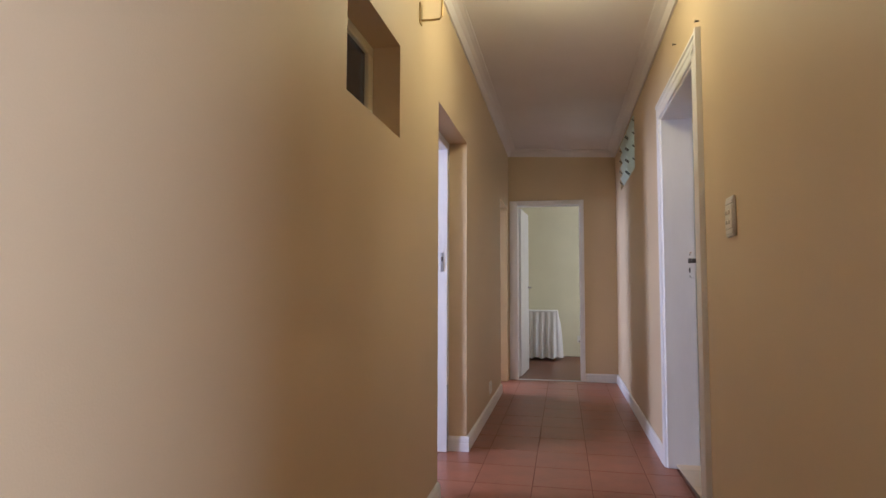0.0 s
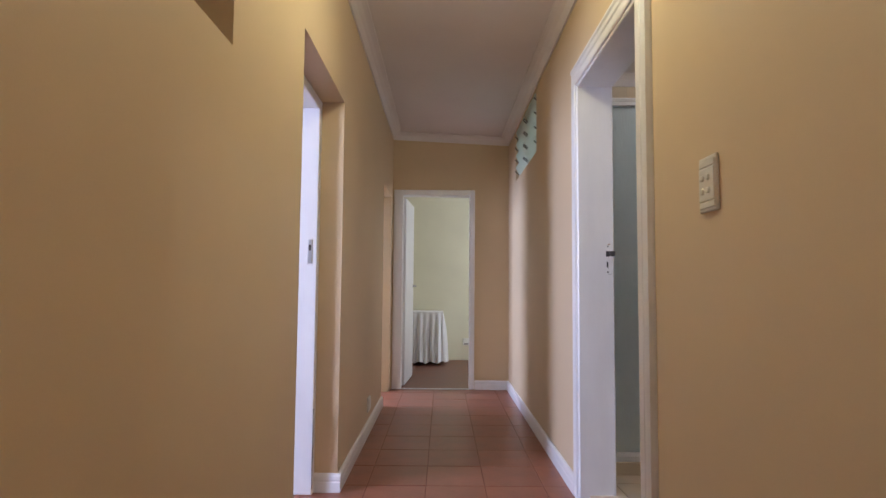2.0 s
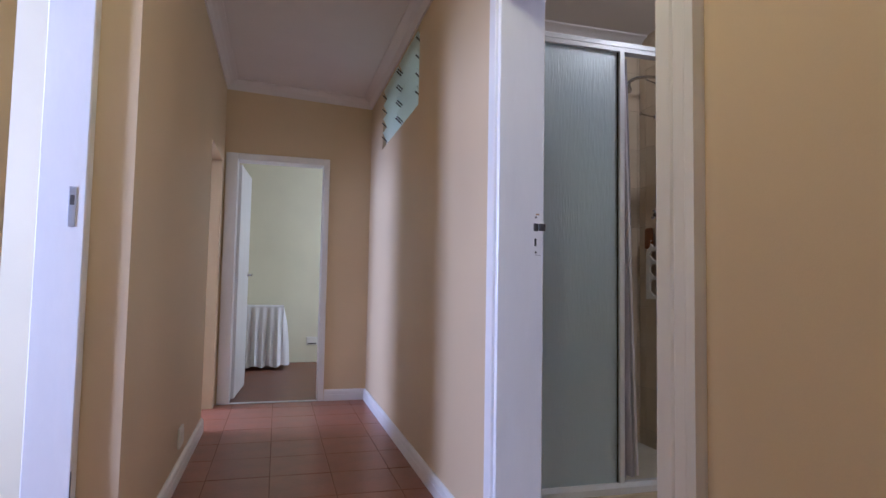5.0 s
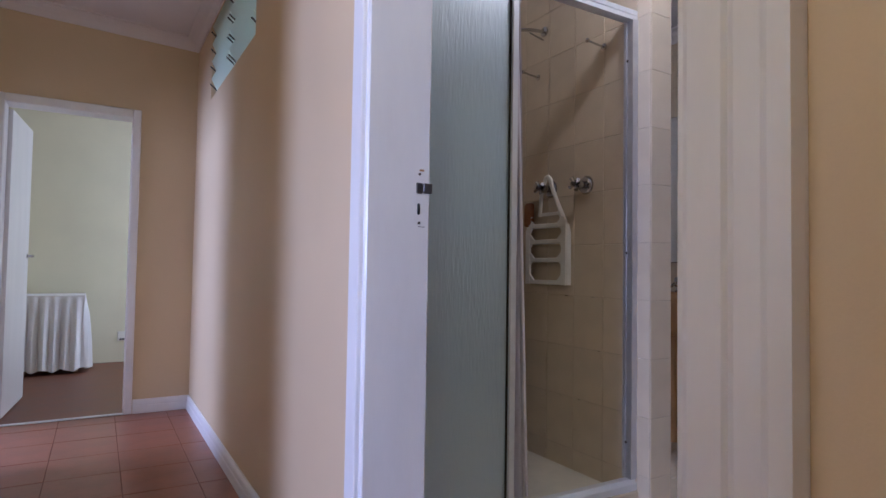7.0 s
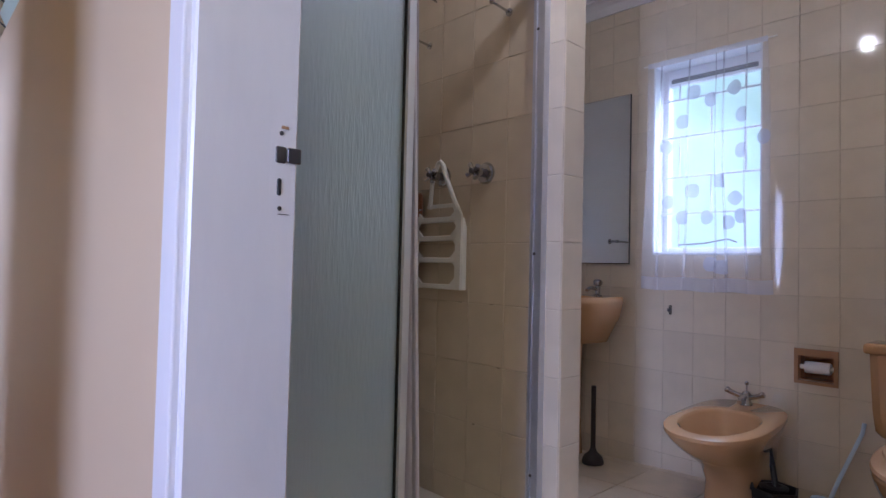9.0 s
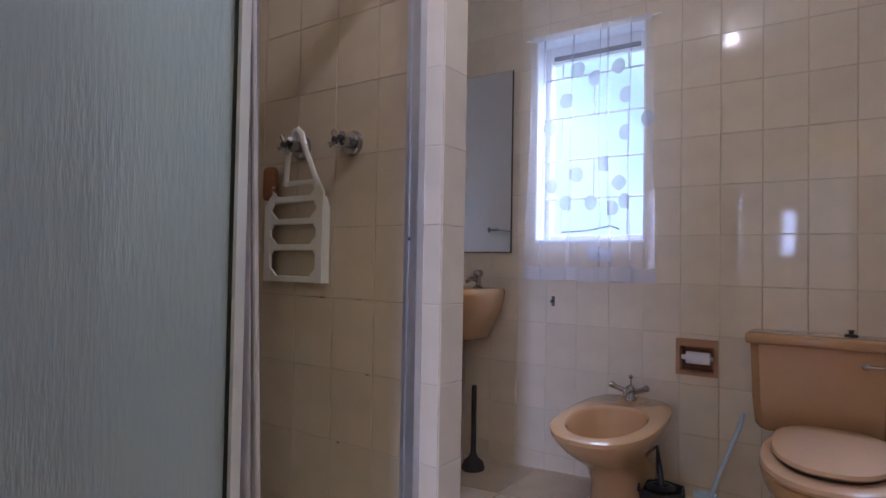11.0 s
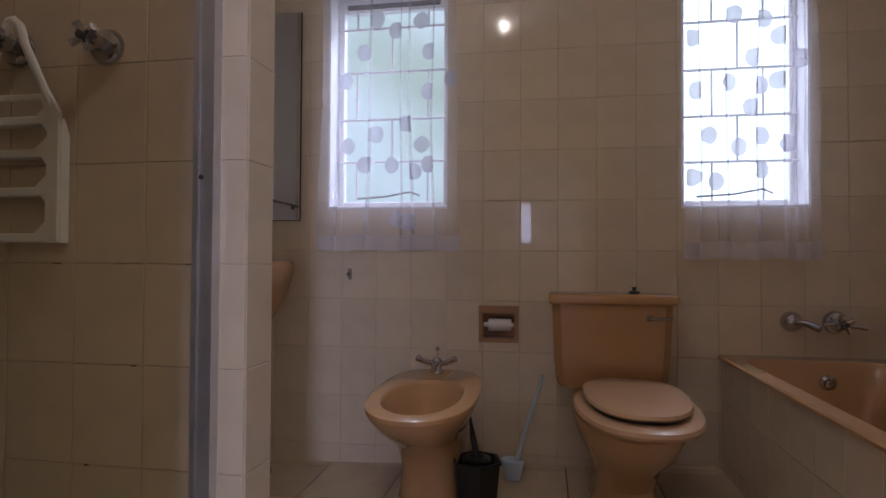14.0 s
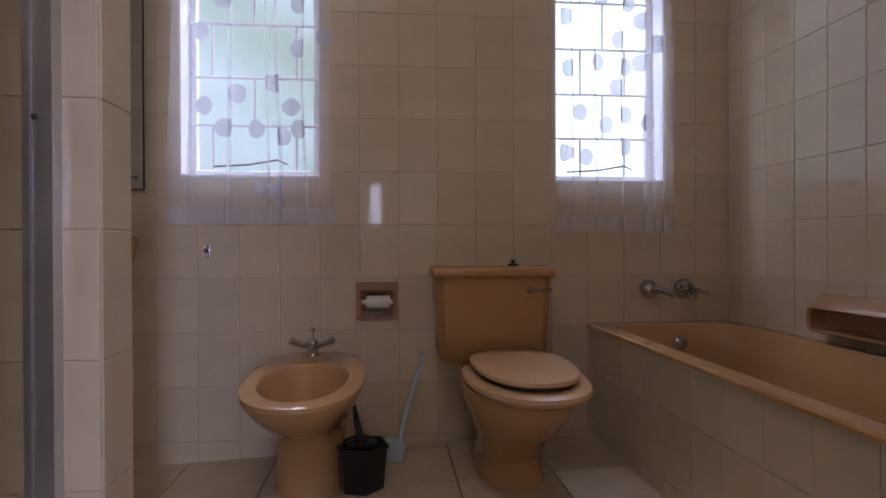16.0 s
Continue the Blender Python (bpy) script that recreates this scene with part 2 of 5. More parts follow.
def box(x0, y0, z0, x1, y1, z1, bevel=0.0, seg=1, bm=None):
    bm = bm or bmesh.new()
    r = bmesh.ops.create_cube(bm, size=1.0)
    vs = r["verts"]
    bmesh.ops.scale(bm, verts=vs, vec=(x1 - x0, y1 - y0, z1 - z0))
    bmesh.ops.translate(bm, verts=vs, vec=((x0 + x1) / 2, (y0 + y1) / 2, (z0 + z1) / 2))
    if bevel:
        es = list({e for v in vs for e in v.link_edges})
        bmesh.ops.bevel(bm, geom=es, offset=bevel, segments=seg, affect="EDGES", profile=0.5)
    return bm


def lathe(profile, m, n=20, bm=None):
    """Revolves (radius, height) pairs about the local z axis of the pose m."""
    bm = bm or bmesh.new()
    rings = []
    for r, h in profile:
        rings.append([bm.verts.new(m @ Vector((r * math.cos(2 * math.pi * k / n), r * math.sin(2 * math.pi * k / n), h))) for k in range(n)])
    for a, b in zip(rings, rings[1:]):
        for k in range(n):
            bm.faces.new((a[k], a[(k + 1) % n], b[(k + 1) % n], b[k]))
    bm.faces.new(rings[0][::-1])
    bm.faces.new(rings[-1])
    return bm


def tube(points, r, n=10, bm=None, r_end=None):
    bm = bm or bmesh.new()
    pts = [Vector(p) for p in points]
    rings = []
    for i, p in enumerate(pts):
        d = (pts[min(i + 1, len(pts) - 1)] - pts[max(i - 1, 0)]).normalized()
        up = Vector((0, 0, 1)) if abs(d.z) < 0.95 else Vector((0, 1, 0))
        u = d.cross(up).normalized()
        v = d.cross(u)
        rr = r if r_end is None else r + (r_end - r) * i / (len(pts) - 1)
        rings.append([bm.verts.new(p + rr * (math.cos(2 * math.pi * k / n) * u + math.sin(2 * math.pi * k / n) * v)) for k in range(n)])
    for a, b in zip(rings, rings[1:]):
        for k in range(n):
            bm.faces.new((a[k], a[(k + 1) % n], b[(k + 1) % n], b[k]))
    bm.faces.new(rings[0][::-1])
    bm.faces.new(rings[-1])
    return bm


def loft(rings, caps=(True, True), bm=None):
    bm = bm or bmesh.new()
    vr = [[bm.verts.new(p) for p in ring] for ring in rings]
    n = len(vr[0])
    for a, b in zip(vr, vr[1:]):
        for k in range(n):
            bm.faces.new((a[k], a[(k + 1) % n], b[(k + 1) % n], b[k]))
    if caps[0]:
        bm.faces.new(vr[0][::-1])
    if caps[1]:
        bm.faces.new(vr[-1])
    return bm


def egg(cx, cy, z, front, back, half, n=40, power=2.0, bpower=2.0):
    """An outline that points to -x in front and is squarer at the back."""
    pts = []
    for k in range(n):
        a = 2 * math.pi * k / n
        c, s = math.cos(a), math.sin(a)
        p = bpower if c > 0 else power
        x = math.copysign(abs(c) ** (2 / p), c) * (back if c > 0 else front)
        y = math.copysign(abs(s) ** (2 / p), s) * half
        pts.append(Vector((cx + x, cy + y, z)))
    return pts


def extrude_profile(profile, axis, a, b, bm=None):
    """A closed outline swept straight from a to b. axis 'x': outline in (y, z); 'y': (x, z); 'z': (x, y)."""
    bm = bm or bmesh.new()
    put = {"x": lambda u, v, w: (w, u, v), "y": lambda u, v, w: (u, w, v), "z": lambda u, v, w: (u, v, w)}[axis]
    r0 = [bm.verts.new(put(u, v, a)) for u, v in profile]
    r1 = [bm.verts.new(put(u, v, b)) for u, v in profile]
    n = len(profile)
    for k in range(n):
        bm.faces.new((r0[k], r0[(k + 1) % n], r1[(k + 1) % n], r1[k]))
    bm.faces.new(r0[::-1])
    bm.faces.new(r1)
    return bm


def wall_mesh(axis, at, thick, u0, u1, z0, z1, holes=()):
    """A wall with true openings. axis 'x': it stands at x = at .. at + thick and runs along y; 'y': the other way."""
    bm = bmesh.new()
    us = sorted({u0, u1, *[h[0] for h in holes], *[h[1] for h in holes]})
    zs = sorted({z0, z1, *[h[2] for h in holes], *[h[3] for h in holes]})
    us = [u for u in us if u0 <= u <= u1]
    zs = [z for z in zs if z0 <= z <= z1]

    def solid(i, j):
        if not (0 <= i < len(us) - 1 and 0 <= j < len(zs) - 1):
            return False
        u, z = (us[i] + us[i + 1]) / 2, (zs[j] + zs[j + 1]) / 2
        return not any(h[0] < u < h[1] and h[2] < z < h[3] for h in holes)

    cache = {}

    def v(u, w, z):
        key = (round(u, 5), round(w, 5), round(z, 5))
        if key not in cache:
            cache[key] = bm.verts.new((w, u, z) if axis == "x" else (u, w, z))
        return cache[key]

    a, b = at, at + thick
    for i in range(len(us) - 1):
        for j in range(len(zs) - 1):
            if not solid(i, j):
                continue
            p, q, r, s = us[i], us[i + 1], zs[j], zs[j + 1]
            for w in (a, b):
                bm.faces.new((v(p, w, r), v(q, w, r), v(q, w, s), v(p, w, s)))
            for di, dj, c in ((-1, 0, ((p, r), (p, s))), (1, 0, ((q, r), (q, s))), (0, -1, ((p, r), (q, r))), (0, 1, ((p, s), (q, s)))):
                if not solid(i + di, j + dj):
                    (e, f), (g, h) = c
                    bm.faces.new((v(e, a, f), v(g, a, h), v(g, b, h), v(e, b, f)))
    return bm


# ---- plan ----
XL, XR, YE = -0.185, 1.011, 6.562
WT = 0.165
XB = XR + WT
XF = 3.620
YB0, YB1 = 1.825, 4.70
CEIL, BCEIL = 2.60, 2.55
XS, YS = 2.418, 3.800
YROOM = 8.96


def bath_floor(y):
    return 0.070 - 0.045 * (y - 2.5)


# corridor shell
structure("wall_east", wall_mesh("x", XR, WT, -2.2, YE, 0, CEIL + 0.03, [(-1.3, 0.20, 0, 2.1), (2.56, 3.51, 0, 2.07), (4.78, 5.98, 2.02, 2.46)]), M_WALL, "ochre painted plaster corridor wall")
structure("wall_west", wall_mesh("x", XL - 0.23, 0.23, -2.2, YE, 0, CEIL + 0.03, [(2.70, 3.585, 0, 1.985), (1.42, 1.985, 1.612, 1.975), (5.68, 6.40, 0, 1.93)]), M_WALL, "ochre painted plaster corridor wall")
structure("wall_north", wall_mesh("y", YE, 0.14, XL - 0.23, XB, 0, CEIL + 0.03, [(-0.10, 0.625, 0, 1.985)]), M_WALL, "ochre painted end wall of corridor")
structure("wall_south", wall_mesh("y", -2.32, 0.12, XL - 0.4, 3.0, 0, CEIL), M_WALL, "ochre painted wall")


def sloped(bm):
    """The corridor's ceiling falls a little towards the east wall."""
    for v in bm.verts:
        v.co.z -= 0.046 * (v.co.x - 0.413)
    return bm


structure("ceiling", sloped(box(XL - 0.23, -2.2, CEIL, XB, YE, CEIL + 0.1)), M_CEIL, "white painted corridor ceiling")
base_floor = structure("floor", box(XL - 0.23, -2.2, -0.10, XB, YE, -0.0025), M_GROUT, "terracotta tiled corridor floor")

# rooms on the west side
structure("wall_room_west", wall_mesh("x", -3.2, 0.12, -2.2, 7.6, 0, CEIL), M_CREAM, "cream painted room wall")
structure("wall_room_partition", wall_mesh("y", 4.4, 0.12, -3.08, XL - 0.23, 0, CEIL), M_CREAM, "cream painted room wall")
structure("wall_room_south", wall_mesh("y", -2.32, 0.12, -3.08, XL - 0.4, 0, CEIL), M_CREAM, "cream painted room wall")
structure("wall_room_north", wall_mesh("y", 7.0, 0.12, -3.08, XL - 0.23, 0, CEIL), M_CREAM, "cream painted room wall")
structure("ceiling_rooms", box(-3.2, -2.2, CEIL, XL - 0.23, 7.12, CEIL + 0.1), M_CEIL, "white ceiling")
structure("floor_rooms", box(-3.2, -2.2, -0.1, XL - 0.23, 7.12, -0.004), M_WOOD, "brown floor")

# room past the end door
structure("wall_end_room_back", wall_mesh("y", YROOM, 0.12, -2.0, 3.0, 0, CEIL), M_CREAM, "cream painted room wall")
structure("wall_end_room_west", wall_mesh("x", -0.72, 0.12, YE + 0.14, YROOM, 0, CEIL), M_CREAM, "cream painted room wall")
structure("wall_end_room_east", wall_mesh("x", 2.6, 0.12, YE + 0.14, YROOM, 0, CEIL), M_CREAM, "cream painted room wall")
structure("wall_end_room_south", wall_mesh("y", YE + 0.142, 0.10, XB, 2.6, 0, CEIL), M_CREAM, "cream painted room wall")
structure("ceiling_end_room", box(-0.72, YE + 0.14, CEIL, 2.72, YROOM, CEIL + 0.1), M_CEIL, "white ceiling")
structure("floor_end_room", box(-0.72, YE + 0.0, -0.1, 2.72, YROOM, -0.002), M_WOOD, "dark brown floor")

# space outside the louvre window
north_wall = structure("wall_bath_north", wall_mesh("y", YB1 - 0.005, 0.075, XB, XF + 0.3, 0, CEIL), M_TILEGROUT, "tiled wall")
back_l = tagged(link("backdrop_louvre", box(2.3, 4.78, 1.2, 2.31, 6.68, 6.5), M_OUTSIDE_L), "bright green daylight outside louvre window", kind="structure")

# bathroom shell
W1 = (3.530, 4.066, 1.106, 2.118)
W2 = (2.108, 2.582, 1.096, 2.118)
HOLD = (3.225, 3.391, 0.542, 0.695)
far_wall = structure("wall_bath_east", wall_mesh("x", XF - 0.0012, 0.225, YB0 - 0.12, YB1 + 0.1, -0.1, BCEIL, [W1, W2, (HOLD[0] + 0.015, HOLD[1] - 0.015, HOLD[2] + 0.015, HOLD[3] - 0.015)]), M_TILEGROUT, "cream glazed tiled bathroom wall with two windows")
bath_wall = structure("wall_bath_south", wall_mesh("y", YB0 - 0.1188, 0.12, XB, XF + 0.004, -0.1, BCEIL), M_TILEGROUT, "cream tiled wall beside bath")
shower_wall = structure("wall_shower", wall_mesh("x", XS - 0.0012, 0.1264, YS - 0.0012, YB1, -0.1, BCEIL), M_TILEGROUT, "cream tiled shower partition wall")
structure("wall_lobby_east", wall_mesh("x", 3.0, 0.12, -2.32, 1.0, 0, CEIL), M_CREAM, "cream painted wall")
structure("wall_lobby_north", wall_mesh("y", 0.9, 0.12, XB, 3.0, 0, CEIL), M_CREAM, "cream painted wall")
structure("ceiling_lobby", box(XB, -2.2, CEIL, 3.12, 1.02, CEIL + 0.1), M_CEIL, "white ceiling")
structure("floor_lobby", box(XB, -2.2, -0.1, 3.12, 1.02, -0.004), M_WOOD, "brown floor")
structure("wall_bath_west", wall_mesh("x", XB + 0.002, 0.02, YB0, 2.44, 0, BCEIL), M_TILE, "cream wall beside bathroom door")
structure("ceiling_bath", box(XB, YB0 - 0.12, BCEIL, XF + 0.22, YB1 + 0.1, BCEIL + 0.1), M_CEIL, "white bathroom ceiling")

bmf = bmesh.new()
vs = [bmf.verts.new(p) for p in ((XR + 0.06, YB0, bath_floor(YB0) - 0.006), (XF + 0.05, YB0, bath_floor(YB0) - 0.006), (XF + 0.05, YB1, bath_floor(YB1) - 0.006), (XR + 0.06, YB1, bath_floor(YB1) - 0.006))]
lo = [bmf.verts.new((v.co.x, v.co.y, -0.15)) for v in vs]
bmf.faces.new(vs)
bmf.faces.new(lo[::-1])
for k in range(4):
    bmf.faces.new((vs[k], lo[k], lo[(k + 1) % 4], vs[(k + 1) % 4]))
bath_ground = structure("floor_bath", bmf, M_FLOORGROUT, "beige tiled bathroom floor")

structure("backdrop", box(5.4, 2.92, -0.6, 5.45, 6.2, 4.2), M_OUTSIDE, "bright hazy garden outside window")
structure("backdrop_sky", box(5.4, -1.5, -0.6, 5.45, 2.91, 4.2), M_OUTSIDE_S, "bright hazy sky outside window")


# ---- cornices and skirtings ----
def cornice(name, axis, wall_at, side, a, b, top):
    """Coved cornice against a wall; side is the way out of the wall."""
    d, h = 0.085, 0.075
    prof = [(wall_at, top), (wall_at, top - h), (wall_at + side * 0.012, top - h), (wall_at + side * 0.016, top - h + 0.012), (wall_at + side * 0.030, top - 0.034), (wall_at + side * 0.054, top - 0.018), (wall_at + side * (d - 0.012), top - 0.012), (wall_at + side * d, top - 0.010), (wall_at + side * d, top)]
    bm = extrude_profile(prof, axis, a, b)
    return structure(name, sloped(bm) if top == CEIL else bm, M_CEIL, "white coved plaster cornice")


cornice("trim_cornice_east", "y", XR, -1, -2.2, YE, CEIL)
cornice("trim_cornice_west", "y", XL, 1, -2.2, YE, CEIL)
cornice("trim_cornice_north", "x", YE, -1, XL, XR, CEIL)
cornice("trim_cornice_bath_east", "y", XF - 0.004, -1, YB0, YB1, BCEIL)
cornice("trim_cornice_bath_south", "x", YB0 + 0.004, 1, XB, XF, BCEIL)
cornice("trim_cornice_shower", "x", YB1 - 0.004, -1, XB, XF, BCEIL)


def skirting(name, axis, wall_at, side, a, b):
    prof = [(wall_at, 0.0), (wall_at + side * 0.018, 0.0), (wall_at + side * 0.018, 0.048), (wall_at + side * 0.015, 0.054), (wall_at + side * 0.017, 0.060), (wall_at + side * 0.015, 0.078), (wall_at + side * 0.009, 0.088), (wall_at + side * 0.006, 0.092), (wall_at, 0.092)]
    return structure(name, extrude_profile(prof, axis, a, b), M_WHITE, "white painted moulded skirting board")


skirting("baseboard_east_far", "y", XR, -1, 3.562, YE)
skirting("baseboard_east_near", "y", XR, -1, 0.20, 2.444)
skirting("baseboard_north", "x", YE, -1, 0.665, XR)
skirting("baseboard_west_mid", "y", XL, 1, 3.585, 5.68)
skirting("baseboard_west_near", "y", XL, 1, -2.2, 2.70)
skirting("baseboard_reveal", "x", 3.585, -1, XL - 0.115, XL + 0.018)


# ---- door frames and doors ----
def moulded(face, side, a, b):
    """Stepped outline of an architrave, in plan, from its inner edge a to its outer edge b."""
    d = 1 if b > a else -1
    w = abs(b - a)
    return [(face, a), (face + side * 0.012, a), (face + side * 0.016, a + d * 0.008), (face + side * 0.016, a + d * w * 0.38), (face + side * 0.012, a + d * w * 0.42), (face + side * 0.018, a + d * w * 0.50), (face + side * 0.018, a + d * w * 0.72), (face + side * 0.024, a + d * w * 0.80), (face + side * 0.022, b - d * 0.004), (face + side * 0.006, b), (face, b)]


def bathroom_door_frame():
    ob = thing("door_1", (XR, 3.06, 0), "white gloss painted bathroom door frame with moulded architrave", "door frame")
    ob["kind"] = "structure"
    y0, y1, zt = 2.56, 3.51, 2.07
    part("jamb", box(XR - 0.004, y1 - 0.028, 0, XB + 0.010, y1 + 0.002, zt, 0.004), M_WHITE, ob)
    part("jamb", box(XR - 0.004, y0 - 0.002, 0, XB + 0.010, y0 + 0.028, zt, 0.004), M_WHITE, ob)
    part("head", box(XR - 0.004, y0, zt - 0.026, XB + 0.010, y1, zt + 0.002, 0.004), M_WHITE, ob)
    part("architrave", box(XR - 0.017, y1 - 0.012, 0, XR, y1 + 0.052, zt + 0.085, 0.004, 2), M_WHITE, ob)
    part("architrave", extrude_profile(moulded(XR, -1, y0 + 0.012, y0 - 0.115), "z", 0, zt + 0.085), M_WHITE, ob)
    prof = [(u, v) for u, v in moulded(XR, -1, zt - 0.012, zt + 0.082)]
    part("architrave", extrude_profile(prof, "y", y0 - 0.09, y1 + 0.04), M_WHITE, ob)
    plate = part("strike_plate", box(XB - 0.040, y1 - 0.0283, 1.105, XB - 0.004, y1 - 0.027, 1.240), M_WHITE, ob, "overpainted strike plate")
    part("latch_hole", box(XB - 0.032, y1 - 0.0305, 1.184, XB - 0.012, y1 - 0.0225, 1.213, 0.0035, 3), M_STEEL, plate, "dark latch hole")
    part("latch_lip", box(XB - 0.012, y1 - 0.034, 1.186, XB + 0.014, y1 - 0.027, 1.212, 0.002), M_STEEL, plate)
    part("bolt_hole", box(XB - 0.029, y1 - 0.0302, 1.128, XB - 0.018, y1 - 0.0182, 1.160, 0.005, 3), M_BLACK, plate, "dark keyhole slot")
    part("bare_patch", box(XB - 0.022, y1 - 0.0292, 1.243, XB - 0.009, y1 - 0.027, 1.248), M_BARE, plate, "chipped bare wood")
    part("bare_patch", box(XB - 0.024, y1 - 0.0288, 1.0975, XB - 0.004, y1 - 0.027, 1.0988), M_BLACK, plate)
    for z in (1.235, 1.108):
        part("screw", lathe([(0.004, 0), (0.004, 0.002), (0.002, 0.003)], pose(XB - 0.022, y1 - 0.0275, z, 90), 8), M_STEEL, plate)
    return ob


bathroom_door_frame()


def west_door_frame():
    ob = thing("door_2", (XL - 0.18, 3.12, 0), "white painted door frame set back in plastered opening", "door frame")
    ob["kind"] = "structure"
    x0, x1 = XL - 0.245, XL - 0.115
    part("jamb", box(x0, 3.530, 0, x1, 3.583, 1.984, 0.004), M_WHITE, ob)
    part("jamb", box(x0, 2.702, 0, x1, 2.745, 1.984, 0.004), M_WHITE, ob)
    part("head", box(x0, 2.745, 1.935, x1, 3.530, 1.984, 0.004), M_WHITE, ob)
    part("strike_plate", box(x0 + 0.084, 3.526, 1.14, x0 + 0.104, 3.5305, 1.26, 0.001), M_ALU, ob, "small metal strike plate")
    part("latch_hole", box(x0 + 0.088, 3.525, 1.205, x0 + 0.100, 3.5295, 1.235, 0.001), M_STEEL, ob)
    part("crack", box(x0 + 0.1285, 3.526, 0.03, x0 + 0.1305, 3.5305, 0.42), M_STEEL, ob, "dark crack in the paint")


west_door_frame()


def far_west_frame():
    ob = thing("door_3", (XL - 0.12, 6.05, 0), "cream painted door lining in side opening", "door frame")
    ob["kind"] = "structure"
    part("jamb", box(XL - 0.235, 6.362, 0, XL - 0.10, 6.398, 1.928, 0.004), M_WHITE, ob)
    part("jamb", box(XL - 0.235, 5.682, 0, XL - 0.10, 5.715, 1.928, 0.004), M_WHITE, ob)
    part("head", box(XL - 0.235, 5.715, 1.89, XL - 0.10, 6.362, 1.928, 0.004), M_WHITE, ob)


far_west_frame()


def end_door():
    ob = thing("door_4", (0.26, YE, 0), "white painted panel door standing open in white frame", "door")
    ob["kind"] = "structure"
    y0, y1 = YE - 0.018, YE + 0.15
    part("jamb", box(-0.172, y0, 0, -0.078, y1, 2.03, 0.005), M_WHITE, ob)
    part("jamb", box(0.612, y0, 0, 0.662, y1, 2.03, 0.005), M_WHITE, ob)
    part("head", box(-0.078, y0, 1.975, 0.612, y1, 2.03, 0.005), M_WHITE, ob)
    part("threshold", box(-0.178, y0 + 0.01, -0.002, 0.62, y0 + 0.045, 0.006, 0.002), M_RAIL, ob, "pale metal threshold strip")
    a, b = Vector((-0.074, YE + 0.155, 0)), Vector((-0.025, YE + 0.84, 0))
    d = (b - a).normalized()
    nrm = Vector((d.y, -d.x, 0)) * 0.02
    bm = loft([[a - nrm + Vector((0, 0, 0.012)), a + nrm + Vector((0, 0, 0.012)), b + nrm + Vector((0, 0, 0.012)), b - nrm + Vector((0, 0, 0.012))], [a - nrm + Vector((0, 0, 1.965)), a + nrm + Vector((0, 0, 1.965)), b + nrm + Vector((0, 0, 1.965)), b - nrm + Vector((0, 0, 1.965))]])
    lf = part("door_leaf", bm, M_WHITE, ob, "open white painted door leaf")
    h = a + d * 0.63 + nrm
    hb = lathe([(0.018, 0), (0.018, 0.006), (0.009, 0.008), (0.009, 0.035), (0.011, 0.04)], pose(h.x, h.y, 1.04, 0, 90, 0), 12)
    tube([(h.x + 0.038, h.y, 1.04), (h.x + 0.042, h.y - 0.05, 1.04), (h.x + 0.040, h.y - 0.10, 1.036)], 0.008, 8, hb)
    part("door_handle", hb, M_CHROME, lf, "chrome lever handle", True)


end_door()


# ---- corridor things ----
def light_switch():
    ob = thing("light_switch", (XR, 2.066, 1.29), "white plastic four-gang light switch on ochre wall", "light switch")
    part("back_plate", box(XR - 0.010, 2.022, 1.220, XR, 2.116, 1.362, 0.004, 2), M_WHITEPL, ob)
    part("cover", box(XR - 0.015, 2.023, 1.246, XR - 0.009, 2.107, 1.332, 0.003), M_WHITEPL, ob)
    for y in (2.049, 2.081):
        for z in (1.272, 1.306):
            part("rocker", box(XR - 0.021, y - 0.009, z - 0.009, XR - 0.014, y + 0.009, z + 0.009, 0.004), M_WHITEPL, ob)
    for z in (1.237, 1.342):
        part("end_cap", box(XR - 0.014, 2.022, z - 0.009, XR - 0.009, 2.108, z + 0.009, 0.003), M_WHITEPL, ob)
    return ob


switch = light_switch()
switch.location.y -= 0.018


def louvre_window():
    ob = thing("window_1", (XR + 0.02, 5.38, 2.02), "louvre window with pale green glass blades tilted open", "window")
    ob["kind"] = "structure"
    y0, y1, z0, z1 = 4.78, 5.98, 2.02, 2.46
    for a, b, c, e in ((y0, y0 + 0.03, z0, z1), (y1 - 0.03, y1, z0, z1), (5.365, 5.395, z0, z1)):
        part("frame_post", box(XR + 0.03, a, c, XR + 0.07, b, e, 0.004), M_WHITE, ob)
    part("frame_rail", box(XR + 0.03, y0, z1 - 0.03, XR + 0.07, y1, z1, 0.004), M_WHITE, ob)
    part("frame_rail", box(XR + 0.03, y0, z0, XR + 0.07, y1, z0 + 0.02, 0.004), M_WHITE, ob)
    for ya, yb in ((y0 + 0.034, 5.361), (5.399, y1 - 0.034)):
        for k in range(4):
            z = z0 + 0.055 + k * 0.108
            bm = box(-0.076, ya, -0.003, 0.076, yb, 0.003, 0.001)
            bmesh.ops.transform(bm, matrix=pose(XR + 0.030, 0, z, 0, 64, 0), verts=bm.verts)
            blade = part("glass_blade", bm, M_LOUVRE, ob)
            blade.visible_shadow = False
            for yy in (ya + 0.004, yb - 0.004):
                cb = box(-0.056, yy - 0.003, -0.004, 0.052, yy + 0.003, 0.004, 0.001)
                bmesh.ops.transform(cb, matrix=pose(XR + 0.030, 0, z - 0.002, 0, 40, 0), verts=cb.verts)
                part("clip", cb, M_STEEL, blade, "dark metal blade clip")


louvre_window()


